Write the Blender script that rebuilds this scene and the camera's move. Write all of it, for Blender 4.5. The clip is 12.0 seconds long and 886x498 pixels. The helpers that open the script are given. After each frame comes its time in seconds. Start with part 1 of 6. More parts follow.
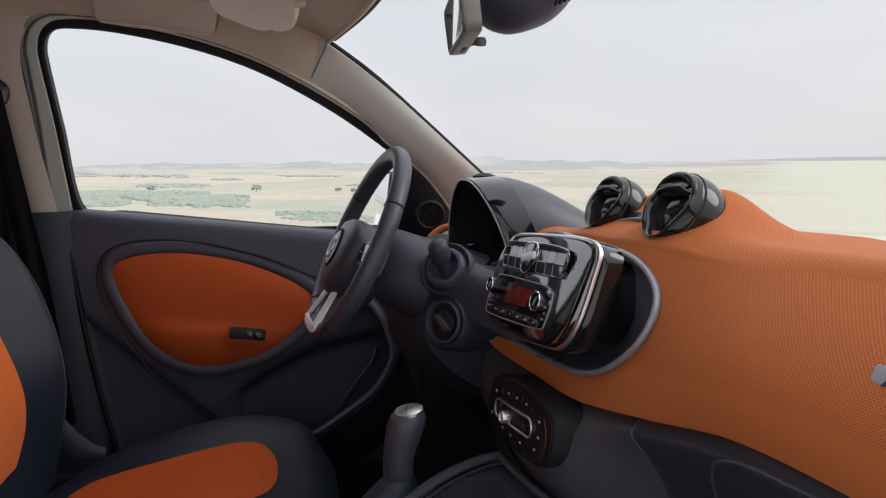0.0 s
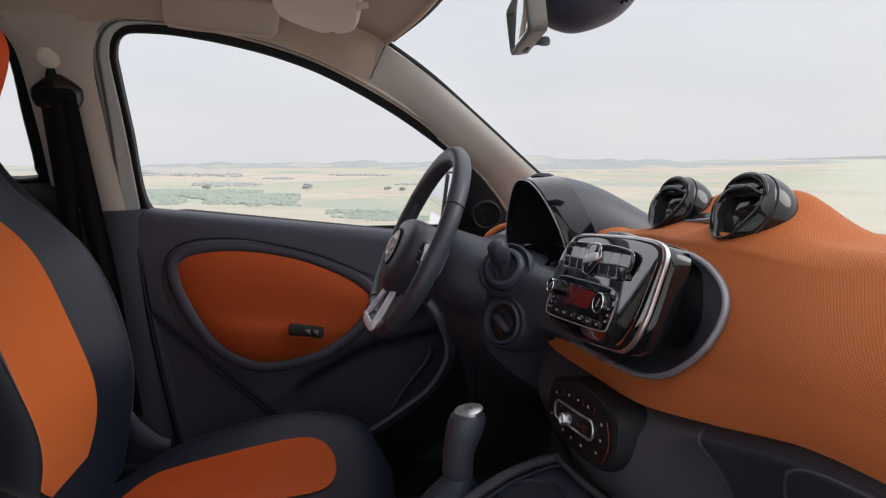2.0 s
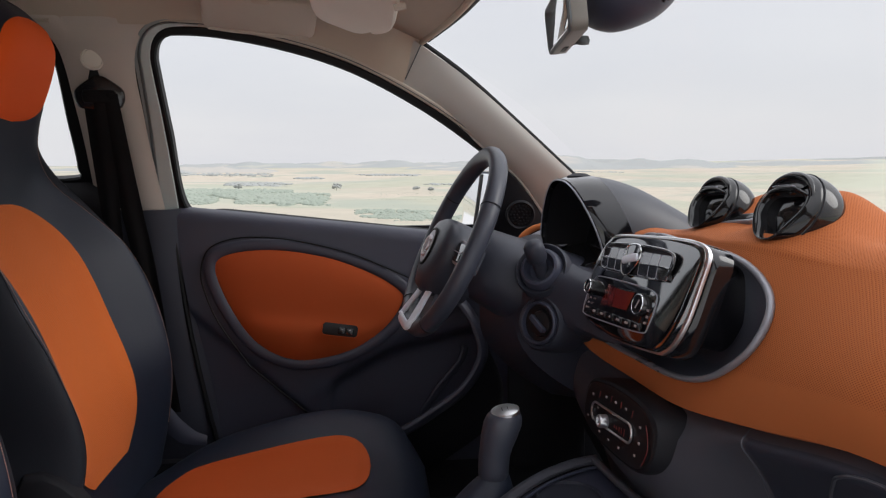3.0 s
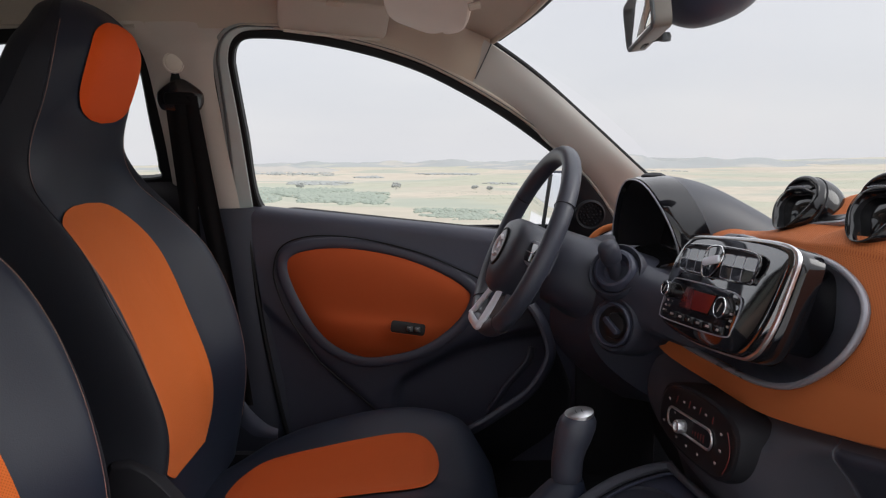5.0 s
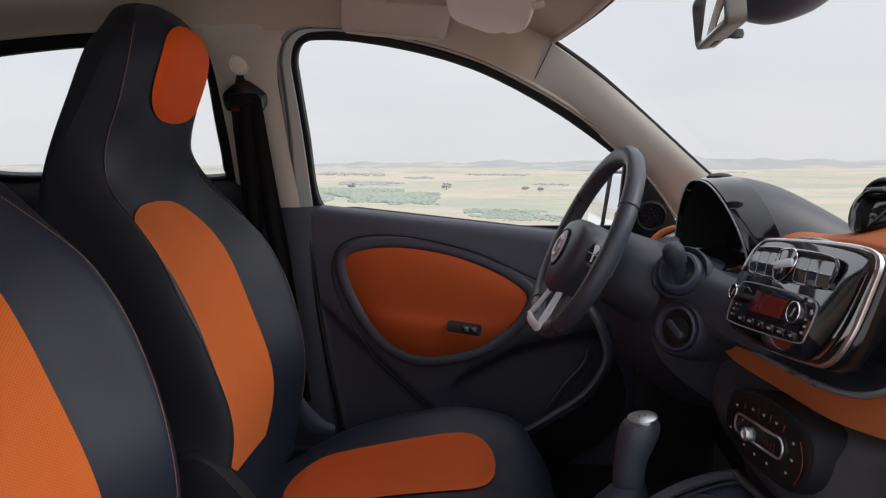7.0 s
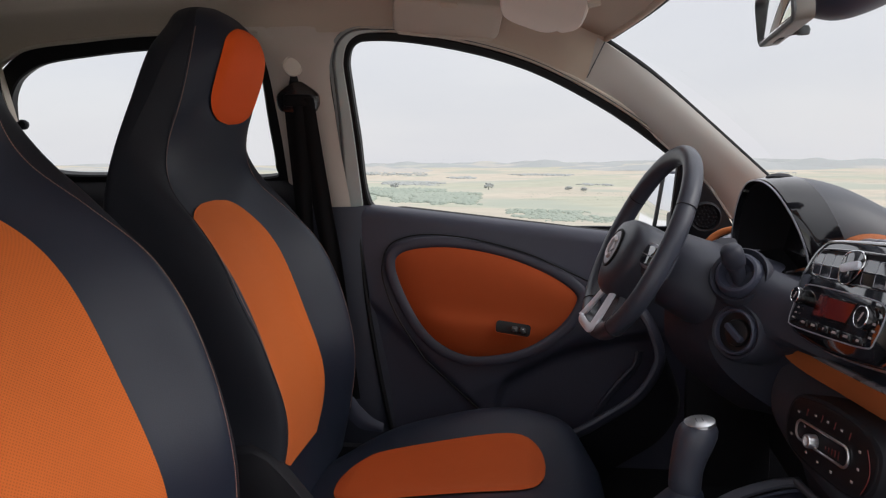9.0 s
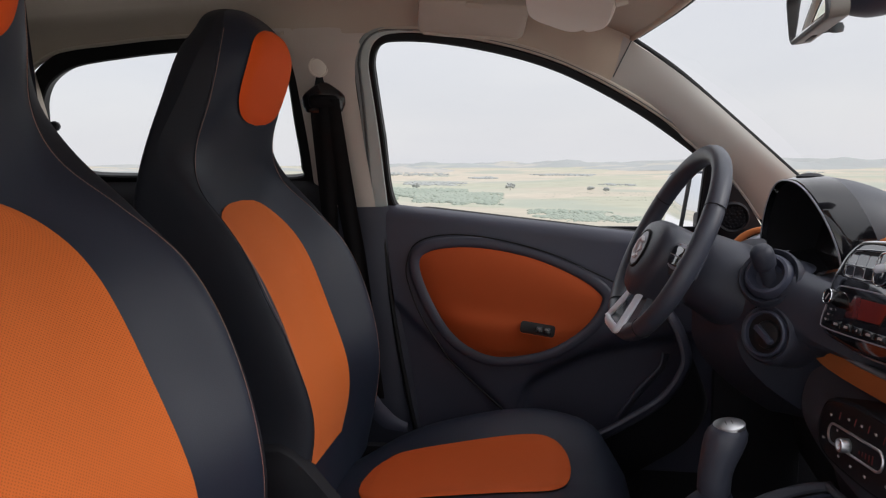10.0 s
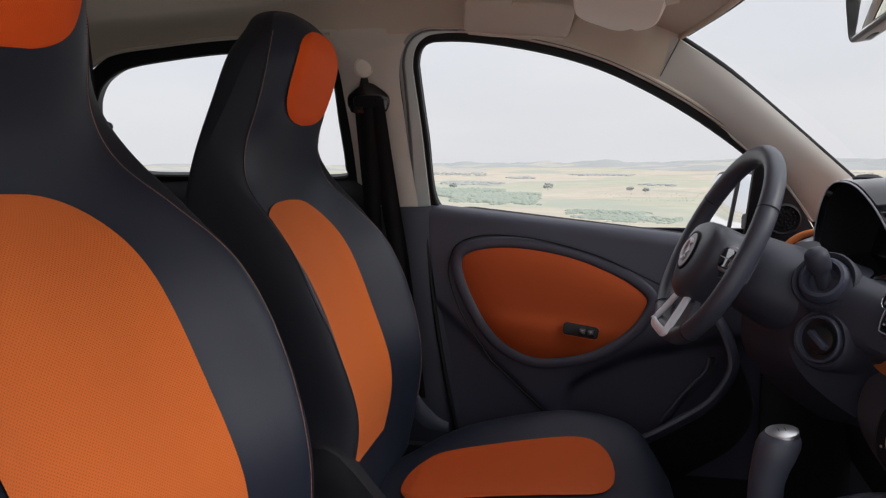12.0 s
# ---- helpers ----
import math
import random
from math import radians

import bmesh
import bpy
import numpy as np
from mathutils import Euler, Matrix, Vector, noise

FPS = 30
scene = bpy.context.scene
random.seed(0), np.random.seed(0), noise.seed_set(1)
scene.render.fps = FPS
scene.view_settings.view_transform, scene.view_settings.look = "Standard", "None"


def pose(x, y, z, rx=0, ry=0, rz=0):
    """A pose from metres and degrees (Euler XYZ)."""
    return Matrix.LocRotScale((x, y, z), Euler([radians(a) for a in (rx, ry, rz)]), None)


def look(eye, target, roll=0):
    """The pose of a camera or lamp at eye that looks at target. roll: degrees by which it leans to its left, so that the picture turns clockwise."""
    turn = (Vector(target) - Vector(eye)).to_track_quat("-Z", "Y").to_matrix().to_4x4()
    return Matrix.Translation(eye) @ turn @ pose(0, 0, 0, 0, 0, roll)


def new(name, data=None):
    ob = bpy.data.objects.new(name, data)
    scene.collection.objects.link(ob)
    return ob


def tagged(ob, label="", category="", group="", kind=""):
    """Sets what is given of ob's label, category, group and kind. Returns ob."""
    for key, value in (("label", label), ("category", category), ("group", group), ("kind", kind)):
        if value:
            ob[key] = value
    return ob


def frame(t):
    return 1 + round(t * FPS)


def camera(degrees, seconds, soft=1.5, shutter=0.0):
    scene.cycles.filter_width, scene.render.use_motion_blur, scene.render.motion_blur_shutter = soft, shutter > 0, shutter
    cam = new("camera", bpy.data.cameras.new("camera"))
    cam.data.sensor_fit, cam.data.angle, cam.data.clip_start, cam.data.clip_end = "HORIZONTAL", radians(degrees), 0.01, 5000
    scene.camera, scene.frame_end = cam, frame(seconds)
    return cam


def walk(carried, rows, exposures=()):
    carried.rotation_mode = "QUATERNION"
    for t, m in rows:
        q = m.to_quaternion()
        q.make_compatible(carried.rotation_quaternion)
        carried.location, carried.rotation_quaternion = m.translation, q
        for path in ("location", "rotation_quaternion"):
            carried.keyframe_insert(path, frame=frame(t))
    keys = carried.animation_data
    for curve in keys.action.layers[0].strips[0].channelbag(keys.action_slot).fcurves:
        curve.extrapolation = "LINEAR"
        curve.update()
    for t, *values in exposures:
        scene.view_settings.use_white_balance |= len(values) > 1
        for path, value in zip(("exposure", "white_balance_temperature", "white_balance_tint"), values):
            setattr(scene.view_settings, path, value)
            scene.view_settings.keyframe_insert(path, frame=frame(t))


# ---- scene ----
cam = camera(64.4, 12.0, soft=1.2)
PATH = [
    (0, (0.162, -0.915, 1.15), (0.567, 1.028, 0.905), -0.4),
    (0.5, (0.158, -0.914, 1.15), (0.536, 1.034, 0.905), -0.4),
    (1, (0.154, -0.913, 1.151), (0.499, 1.041, 0.905), -0.4),
    (1.5, (0.149, -0.913, 1.152), (0.458, 1.047, 0.905), -0.4),
    (2, (0.144, -0.913, 1.152), (0.415, 1.054, 0.905), -0.5),
    (2.5, (0.138, -0.913, 1.152), (0.371, 1.058, 0.905), -0.5),
    (3, (0.132, -0.912, 1.152), (0.323, 1.064, 0.906), -0.5),
    (5, (0.11, -0.91, 1.153), (0.136, 1.074, 0.906), -0.6),
    (5.5, (0.105, -0.911, 1.153), (0.095, 1.074, 0.907), -0.5),
    (6, (0.101, -0.911, 1.153), (0.054, 1.073, 0.907), -0.6),
    (6.5, (0.096, -0.911, 1.152), (0.016, 1.072, 0.907), -0.6),
    (7, (0.093, -0.91, 1.152), (-0.022, 1.071, 0.908), -0.5),
    (9, (0.076, -0.913, 1.152), (-0.157, 1.058, 0.909), -0.5),
    (9.5, (0.073, -0.914, 1.152), (-0.19, 1.054, 0.91), -0.6),
    (10, (0.069, -0.914, 1.152), (-0.224, 1.05, 0.91), -0.6),
    (10.5, (0.066, -0.914, 1.153), (-0.254, 1.045, 0.91), -0.6),
    (11, (0.062, -0.915, 1.152), (-0.284, 1.039, 0.91), -0.5),
    (11.5, (0.059, -0.914, 1.152), (-0.313, 1.036, 0.91), -0.5),
    (12, (0.056, -0.916, 1.153), (-0.34, 1.03, 0.911), -0.5),
]
walk(cam, [(t, look(eye, target, roll)) for t, eye, target, roll in PATH], [(0, 0.10, 6180, 10), (12, 0.10, 6180, 10)])

# ---- world and light ----
world = bpy.data.worlds.new("sky")
scene.world = world
world.use_nodes = True
wt = world.node_tree
wt.nodes.clear()
w_out = wt.nodes.new("ShaderNodeOutputWorld")
w_sky = wt.nodes.new("ShaderNodeTexSky")
w_sky.sky_type = "NISHITA"
w_sky.sun_disc = False
w_sky.sun_elevation = radians(33.6)
w_sky.sun_rotation = radians(108.4)
w_sky.dust_density = 4.0
w_bg = wt.nodes.new("ShaderNodeBackground")
w_bg.inputs["Strength"].default_value = 0.02
wt.links.new(w_sky.outputs[0], w_bg.inputs["Color"])
w_cloud = wt.nodes.new("ShaderNodeBackground")
w_cloud.inputs["Strength"].default_value = 1.51
w_tc = wt.nodes.new("ShaderNodeTexCoord")
w_map = wt.nodes.new("ShaderNodeMapping")
w_map.inputs["Scale"].default_value = (1.0, 1.0, 3.5)
w_noise = wt.nodes.new("ShaderNodeTexNoise")
w_noise.inputs["Scale"].default_value = 3.2
w_noise.inputs["Detail"].default_value = 5.0
w_ramp = wt.nodes.new("ShaderNodeValToRGB")
w_ramp.color_ramp.elements[0].position = 0.36
w_ramp.color_ramp.elements[0].color = (0.965, 0.938, 0.945, 1)
w_ramp.color_ramp.elements[1].position = 0.64
w_ramp.color_ramp.elements[1].color = (1.02, 0.985, 0.975, 1)
wt.links.new(w_tc.outputs["Generated"], w_map.inputs["Vector"])
wt.links.new(w_map.outputs[0], w_noise.inputs["Vector"])
wt.links.new(w_noise.outputs[0], w_ramp.inputs[0])
# an overcast sky is brighter overhead than at the horizon
w_sep = wt.nodes.new("ShaderNodeSeparateXYZ")
w_rise = wt.nodes.new("ShaderNodeValToRGB")
w_rise.color_ramp.elements[0].position, w_rise.color_ramp.elements[0].color = 0.0, (0.475, 0.475, 0.475, 1)
w_rise.color_ramp.elements[1].position, w_rise.color_ramp.elements[1].color = 0.85, (1.0, 1.0, 1.0, 1)
for p_, g_ in ((0.10, 0.455), (0.22, 0.46), (0.5, 0.72)):
    e_ = w_rise.color_ramp.elements.new(p_)
    e_.color = (g_, g_, g_, 1)
w_mul = wt.nodes.new("ShaderNodeVectorMath")
w_mul.operation = "SCALE"
wt.links.new(w_tc.outputs["Generated"], w_sep.inputs[0])
wt.links.new(w_sep.outputs["Z"], w_rise.inputs[0])
wt.links.new(w_ramp.outputs[0], w_mul.inputs[0])
wt.links.new(w_rise.outputs[0], w_mul.inputs["Scale"])
wt.links.new(w_mul.outputs[0], w_cloud.inputs["Color"])
w_add = wt.nodes.new("ShaderNodeAddShader")
wt.links.new(w_bg.outputs[0], w_add.inputs[0])
wt.links.new(w_cloud.outputs[0], w_add.inputs[1])
wt.links.new(w_add.outputs[0], w_out.inputs["Surface"])

sun = new("sun", bpy.data.lights.new("sun", "SUN"))
sun.data.energy = 1.1
sun.data.angle = radians(38)
sun.data.color = (1.0, 0.97, 0.92)
sun.matrix_world = look((30.0, -10.0, 21.0), (0.0, 0.0, 0.0))
scene.view_settings.exposure = 0.0


# ---- materials ----
def material(name, color, rough=0.5, metal=0.0, spec=0.5, coat=0.0, grain=0.0, grain_scale=400.0, vary=0.12, vary_scale=6.0, tint=None, bump=0.15):
    """A surface with broad colour variation and a fine bump."""
    m = bpy.data.materials.new(name)
    m.use_nodes = True
    nt = m.node_tree
    b = nt.nodes["Principled BSDF"]
    b.inputs["Roughness"].default_value = rough
    b.inputs["Metallic"].default_value = metal
    b.inputs["Specular IOR Level"].default_value = spec
    b.inputs["Coat Weight"].default_value = coat
    b.inputs["Coat Roughness"].default_value = 0.05
    tc = nt.nodes.new("ShaderNodeTexCoord")
    big = nt.nodes.new("ShaderNodeTexNoise")
    big.inputs["Scale"].default_value = vary_scale
    big.inputs["Detail"].default_value = 4.0
    nt.links.new(tc.outputs["Object"], big.inputs["Vector"])
    mix = nt.nodes.new("ShaderNodeMix")
    mix.data_type = "RGBA"
    other = tint if tint else tuple(c * (1 - 2 * vary) for c in color)
    mix.inputs["A"].default_value = (*color, 1)
    mix.inputs["B"].default_value = (*other, 1)
    nt.links.new(big.outputs[0], mix.inputs["Factor"])
    nt.links.new(mix.outputs["Result"], b.inputs["Base Color"])
    rr = nt.nodes.new("ShaderNodeMapRange")
    rr.inputs["To Min"].default_value = max(0.0, rough - 0.06)
    rr.inputs["To Max"].default_value = min(1.0, rough + 0.06)
    nt.links.new(big.outputs[0], rr.inputs["Value"])
    nt.links.new(rr.outputs["Result"], b.inputs["Roughness"])
    if grain:
        fine = nt.nodes.new("ShaderNodeTexNoise")
        fine.inputs["Scale"].default_value = grain_scale
        fine.inputs["Detail"].default_value = 2.0
        nt.links.new(tc.outputs["Object"], fine.inputs["Vector"])
        bp = nt.nodes.new("ShaderNodeBump")
        bp.inputs["Strength"].default_value = bump
        bp.inputs["Distance"].default_value = grain
        nt.links.new(fine.outputs[0], bp.inputs["Height"])
        nt.links.new(bp.outputs[0], b.inputs["Normal"])
    return m


def mesh_fabric(name, color, dark, cell, rough=0.75, plain=0.0, sheen=0.05):
    """A knitted spacer fabric with rows of small holes."""
    m = material(name, color, rough, spec=0.25, vary=0.05, vary_scale=5.0)
    nt = m.node_tree
    b = nt.nodes["Principled BSDF"]
    b.inputs["Sheen Weight"].default_value = sheen
    b.inputs["Sheen Roughness"].default_value = 0.60
    b.inputs["Sheen Tint"].default_value = (1.0, 0.84, 0.62, 1)
    tc = nt.nodes.new("ShaderNodeTexCoord")
    mp = nt.nodes.new("ShaderNodeMapping")
    mp.inputs["Rotation"].default_value = (0.0, 0.0, 0.785)
    nt.links.new(tc.outputs["UV"], mp.inputs["Vector"])
    v = nt.nodes.new("ShaderNodeTexVoronoi")
    v.inputs["Scale"].default_value = 1.0 / cell
    v.inputs["Randomness"].default_value = 0.06
    nt.links.new(mp.outputs[0], v.inputs["Vector"])
    hole = nt.nodes.new("ShaderNodeMapRange")
    hole.inputs["From Min"].default_value = 0.14
    hole.inputs["From Max"].default_value = 0.40
    nt.links.new(v.outputs["Distance"], hole.inputs["Value"])
    if plain:                                       # the hem along the lower edge has no holes
        sep = nt.nodes.new("ShaderNodeSeparateXYZ")
        nt.links.new(tc.outputs["UV"], sep.inputs[0])
        hem = nt.nodes.new("ShaderNodeMapRange")
        hem.inputs["From Min"].default_value = plain
        hem.inputs["From Max"].default_value = plain + 0.02
        hem.inputs["To Min"].default_value = 0.6
        hem.inputs["To Max"].default_value = 0.0
        nt.links.new(sep.outputs["Y"], hem.inputs["Value"])
        add = nt.nodes.new("ShaderNodeMath")
        add.operation = "ADD"
        nt.links.new(v.outputs["Distance"], add.inputs[0])
        nt.links.new(hem.outputs["Result"], add.inputs[1])
        nt.links.new(add.outputs[0], hole.inputs["Value"])
    old = b.inputs["Base Color"].links[0].from_socket
    mix = nt.nodes.new("ShaderNodeMix")
    mix.data_type = "RGBA"
    mix.inputs["A"].default_value = (*dark, 1)
    nt.links.new(hole.outputs["Result"], mix.inputs["Factor"])
    nt.links.new(old, mix.inputs["B"])
    nt.links.new(mix.outputs["Result"], b.inputs["Base Color"])
    bp = nt.nodes.new("ShaderNodeBump")
    bp.inputs["Strength"].default_value = 0.35
    bp.inputs["Distance"].default_value = 0.001
    nt.links.new(hole.outputs["Result"], bp.inputs["Height"])
    nt.links.new(bp.outputs[0], b.inputs["Normal"])
    return m


def glass_pane(name, tint=(1, 1, 1), gloss=0.5):
    """Thin clear glass: lets light straight through, glossy by Fresnel."""
    m = bpy.data.materials.new(name)
    m.use_nodes = True
    nt = m.node_tree
    nt.nodes.clear()
    out = nt.nodes.new("ShaderNodeOutputMaterial")
    tr = nt.nodes.new("ShaderNodeBsdfTransparent")
    tr.inputs[0].default_value = (*tint, 1)
    gl = nt.nodes.new("ShaderNodeBsdfGlossy")
    gl.inputs["Roughness"].default_value = 0.02
    fr = nt.nodes.new("ShaderNodeFresnel")
    fr.inputs[0].default_value = 1.45
    mu = nt.nodes.new("ShaderNodeMath")
    mu.operation = "MULTIPLY"
    mu.inputs[1].default_value = gloss
    mx = nt.nodes.new("ShaderNodeMixShader")
    nt.links.new(fr.outputs[0], mu.inputs[0])
    nt.links.new(mu.outputs[0], mx.inputs[0])
    nt.links.new(tr.outputs[0], mx.inputs[1])
    nt.links.new(gl.outputs[0], mx.inputs[2])
    nt.links.new(mx.outputs[0], out.inputs[0])
    return m


ORANGE = (0.455, 0.129, 0.034)
M_BLACK = material("moulded black plastic", (0.048, 0.053, 0.084), 0.50, grain=0.0006, grain_scale=900, vary=0.15)
M_KNEE = material("dull black lower plastic", (0.037, 0.040, 0.057), 0.48, spec=0.35, grain=0.0006, grain_scale=900, vary=0.15)
M_DOOR = material("soft black door plastic", (0.051, 0.053, 0.079), 0.46, grain=0.0006, grain_scale=900, vary=0.12)
# also painted in for shade in the footwell and between the seats
M_DEEP = material("dark matt plastic and painted shade", (0.013, 0.013, 0.017), 0.65, spec=0.30, grain=0.0006, grain_scale=700)
M_RUBBER = material("black rubber seal", (0.007, 0.007, 0.008), 0.55, spec=0.25, grain=0.0004, grain_scale=800)
M_SIDE = material("black seat side cloth", (0.018, 0.020, 0.028), 0.62, spec=0.3, grain=0.0009, grain_scale=900, vary=0.1, bump=0.3)
M_LEATHER = material("black seat cover", (0.018, 0.0238, 0.042), 0.48, spec=0.40, grain=0.0009, grain_scale=650, vary=0.12, bump=0.25)
M_RIM = material("steering wheel leather", (0.048, 0.053, 0.073), 0.40, grain=0.0008, grain_scale=800, bump=0.25)
M_PIANO = material("gloss black lacquer", (0.006, 0.006, 0.007), 0.05, spec=0.8, coat=0.8, vary=0.0)
M_PIANO.node_tree.nodes["Principled BSDF"].inputs["Coat IOR"].default_value = 2.5
M_VENT = material("gloss black vent plastic", (0.006, 0.006, 0.007), 0.07, spec=0.5, coat=0.15, vary=0.0)
M_BOWL = material("dull black duct plastic", (0.014, 0.014, 0.016), 0.35, spec=0.4, vary=0.1)
M_TRAYIN = material("smooth black tray plastic", (0.100, 0.106, 0.135), 0.36, spec=0.5, coat=0.1, vary=0.1)
M_GLOSSDARK = material("smoked gloss plastic", (0.012, 0.011, 0.013), 0.20, coat=0.3)
M_CHROME = material("bright chrome", (0.82, 0.82, 0.83), 0.10, metal=1.0, vary=0.04)
M_RIMGREY = material("satin grey tray rim", (0.27, 0.27, 0.30), 0.28, metal=0.3, vary=0.05)
M_LOWER = material("black lower dash plastic", (0.074, 0.075, 0.092), 0.44, spec=0.45, grain=0.0006, grain_scale=900, vary=0.15)
M_SILVER = material("satin silver paint", (0.66, 0.66, 0.70), 0.32, metal=0.12, vary=0.05)
M_FORK = material("satin silver spoke paint", (0.80, 0.84, 0.92), 0.30, metal=0.10, vary=0.04)
M_GREYSILVER = material("grey silver trim", (0.36, 0.37, 0.42), 0.34, metal=0.25, vary=0.05)
M_VISOR = material("pale beige visor cloth", (0.84, 0.78, 0.69), 0.85, spec=0.2, grain=0.0008, grain_scale=1200, vary=0.04)
M_SHELL = material("grey brown mirror plastic", (0.24, 0.225, 0.20), 0.45, vary=0.08)
M_BEIGE = material("beige headliner cloth", (0.55, 0.465, 0.375), 0.85, spec=0.2, grain=0.0008, grain_scale=1200, vary=0.05)
M_BEIGEP = material("beige moulded trim", (0.54, 0.475, 0.40), 0.60, spec=0.3, grain=0.0005, grain_scale=900, vary=0.04)
M_POST = material("pale beige post trim", (0.58, 0.515, 0.46), 0.60, spec=0.3, grain=0.0005, grain_scale=900, vary=0.04)
M_PILLAR = material("grey beige pillar trim", (0.54, 0.525, 0.49), 0.60, spec=0.3, grain=0.0005, grain_scale=900, vary=0.04)
M_BRUSHED = material("brushed bright metal", (0.80, 0.80, 0.82), 0.34, metal=1.0, vary=0.03)
M_BODY = material("pale body paint", (0.62, 0.64, 0.63), 0.30, coat=0.4, vary=0.04)
M_EDGE = material("pale grey green door paint", (0.56, 0.64, 0.63), 0.32, coat=0.3, vary=0.05)
M_FRAME = material("grey door frame paint", (0.34, 0.375, 0.37), 0.40, vary=0.1)
M_GREYSEAL = material("grey door seal", (0.10, 0.11, 0.115), 0.55, vary=0.1)
M_DASH = mesh_fabric("orange dash fabric", ORANGE, (0.27, 0.062, 0.011), 0.0026, plain=0.062)
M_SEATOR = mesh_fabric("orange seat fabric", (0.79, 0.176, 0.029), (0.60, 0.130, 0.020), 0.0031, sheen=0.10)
# darker copy of the seat orange; the cushion's weaker light is painted in
M_CUSHOR = mesh_fabric("shaded orange cushion fabric", (0.58, 0.098, 0.013), (0.44, 0.074, 0.010), 0.0031, sheen=0.02)
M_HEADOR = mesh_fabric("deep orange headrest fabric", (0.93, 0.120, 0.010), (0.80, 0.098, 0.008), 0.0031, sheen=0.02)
M_BAND = material("black pod lacquer", (0.008, 0.008, 0.010), 0.08, spec=0.6, coat=0.4, vary=0.0)
M_HOOD = material("satin black hood plastic", (0.058, 0.062, 0.074), 0.42, spec=0.5, grain=0.0006, grain_scale=900, vary=0.1)
M_DOOROR = material("orange door fabric", (0.43, 0.079, 0.019), 0.80, spec=0.2, grain=0.001, grain_scale=900, vary=0.06)
M_THREAD = material("pale orange sewing thread", (0.60, 0.34, 0.26), 0.7)
M_GREYTHREAD = material("pale sewing thread", (0.42, 0.36, 0.36), 0.7)
M_WEB = material("black belt webbing", (0.009, 0.008, 0.009), 0.75, spec=0.15, grain=0.001, grain_scale=500)
M_RED = material("red symbol print", (0.13, 0.014, 0.012), 0.5, vary=0.02)
M_SCREEN = material("dark red display glass", (0.20, 0.022, 0.018), 0.16, coat=0.5, vary=0.15, vary_scale=30)
M_MIRROR = material("mirror glass", (0.88, 0.89, 0.90), 0.015, metal=1.0, vary=0.0)
M_PANE = glass_pane("window glass", (0.985, 0.99, 0.985), 0.012)


# ---- mesh tools ----
def finish(bm, sharp=35):
    bmesh.ops.recalc_face_normals(bm, faces=bm.faces)
    for f in bm.faces:
        f.smooth = True
    return bm


def part(name, bm, mat, parent=None, label="", sharp=35):
    me = bpy.data.meshes.new(name)
    for f in bm.faces:
        f.smooth = True
    bm.to_mesh(me)
    bm.free()
    me.set_sharp_from_angle(angle=radians(sharp))
    me.materials.append(mat)
    ob = new(name, me)
    if parent is not None:
        ob.parent = parent
        ob.matrix_parent_inverse = parent.matrix_world.inverted()
    if label:
        tagged(ob, label)
    return ob


def thing(name, at, label, category, group="", kind=""):
    """An Empty at a thing's base, which carries its tags."""
    ob = new(name)
    ob.empty_display_size = 0.05
    ob.matrix_world = Matrix.Translation(at)
    bpy.context.view_layer.update()
    return tagged(ob, label, category, group, kind)


def curve_points(ctrl, n, closed=False):
    """Catmull-Rom points through the controls, evenly by length."""
    c = [Vector(p) for p in ctrl]
    m = len(c)
    dense = []
    spans = m if closed else m - 1
    for i in range(spans):
        if closed:
            p0, p1, p2, p3 = c[(i - 1) % m], c[i], c[(i + 1) % m], c[(i + 2) % m]
        else:
            p0, p1, p2, p3 = c[max(i - 1, 0)], c[i], c[i + 1], c[min(i + 2, m - 1)]
        for k in range(24):
            t = k / 24
            dense.append(0.5 * (2 * p1 + (p2 - p0) * t + (2 * p0 - 5 * p1 + 4 * p2 - p3) * t * t + (3 * p1 - p0 - 3 * p2 + p3) * t ** 3))
    dense.append(c[0] if closed else c[-1])
    run = [0.0]
    for a, b in zip(dense, dense[1:]):
        run.append(run[-1] + (b - a).length)
    out, j = [], 0
    count = n if closed else n - 1
    for i in range(n):
        s = run[-1] * i / count
        while j < len(run) - 2 and run[j + 1] < s:
            j += 1
        f = (s - run[j]) / max(run[j + 1] - run[j], 1e-9)
        out.append(dense[j].lerp(dense[j + 1], min(max(f, 0), 1)))
    return out


def lerp_rows(rows, t):
    """Smooth interpolation between rows whose first number is the position."""
    if t <= rows[0][0]:
        return rows[0][1:]
    for a, b in zip(rows, rows[1:]):
        if t <= b[0]:
            f = (t - a[0]) / (b[0] - a[0])
            i = rows.index(a)
            p = rows[max(i - 1, 0)]
            q = rows[min(i + 2, len(rows) - 1)]
            out = []
            for k in range(1, len(a)):
                m0 = (b[k] - p[k]) / max(b[0] - p[0], 1e-9) * (b[0] - a[0])
                m1 = (q[k] - a[k]) / max(q[0] - a[0], 1e-9) * (b[0] - a[0])
                out.append((2 * f ** 3 - 3 * f * f + 1) * a[k] + (f ** 3 - 2 * f * f + f) * m0 + (3 * f * f - 2 * f ** 3) * b[k] + (f ** 3 - f * f) * m1)
            return tuple(out)
    return rows[-1][1:]


def loft(rings, closed=True, caps=True, bm=None):
    """Skin through rings of equally many points."""
    bm = bm or bmesh.new()
    vs = [[bm.verts.new(p) for p in r] for r in rings]
    n = len(rings[0])
    for a, b in zip(vs, vs[1:]):
        for i in range(n if closed else n - 1):
            j = (i + 1) % n
            bm.faces.new((a[i], a[j], b[j], b[i]))
    if caps and closed:
        bm.faces.new(list(reversed(vs[0])))
        bm.faces.new(vs[-1])
    return finish(bm)


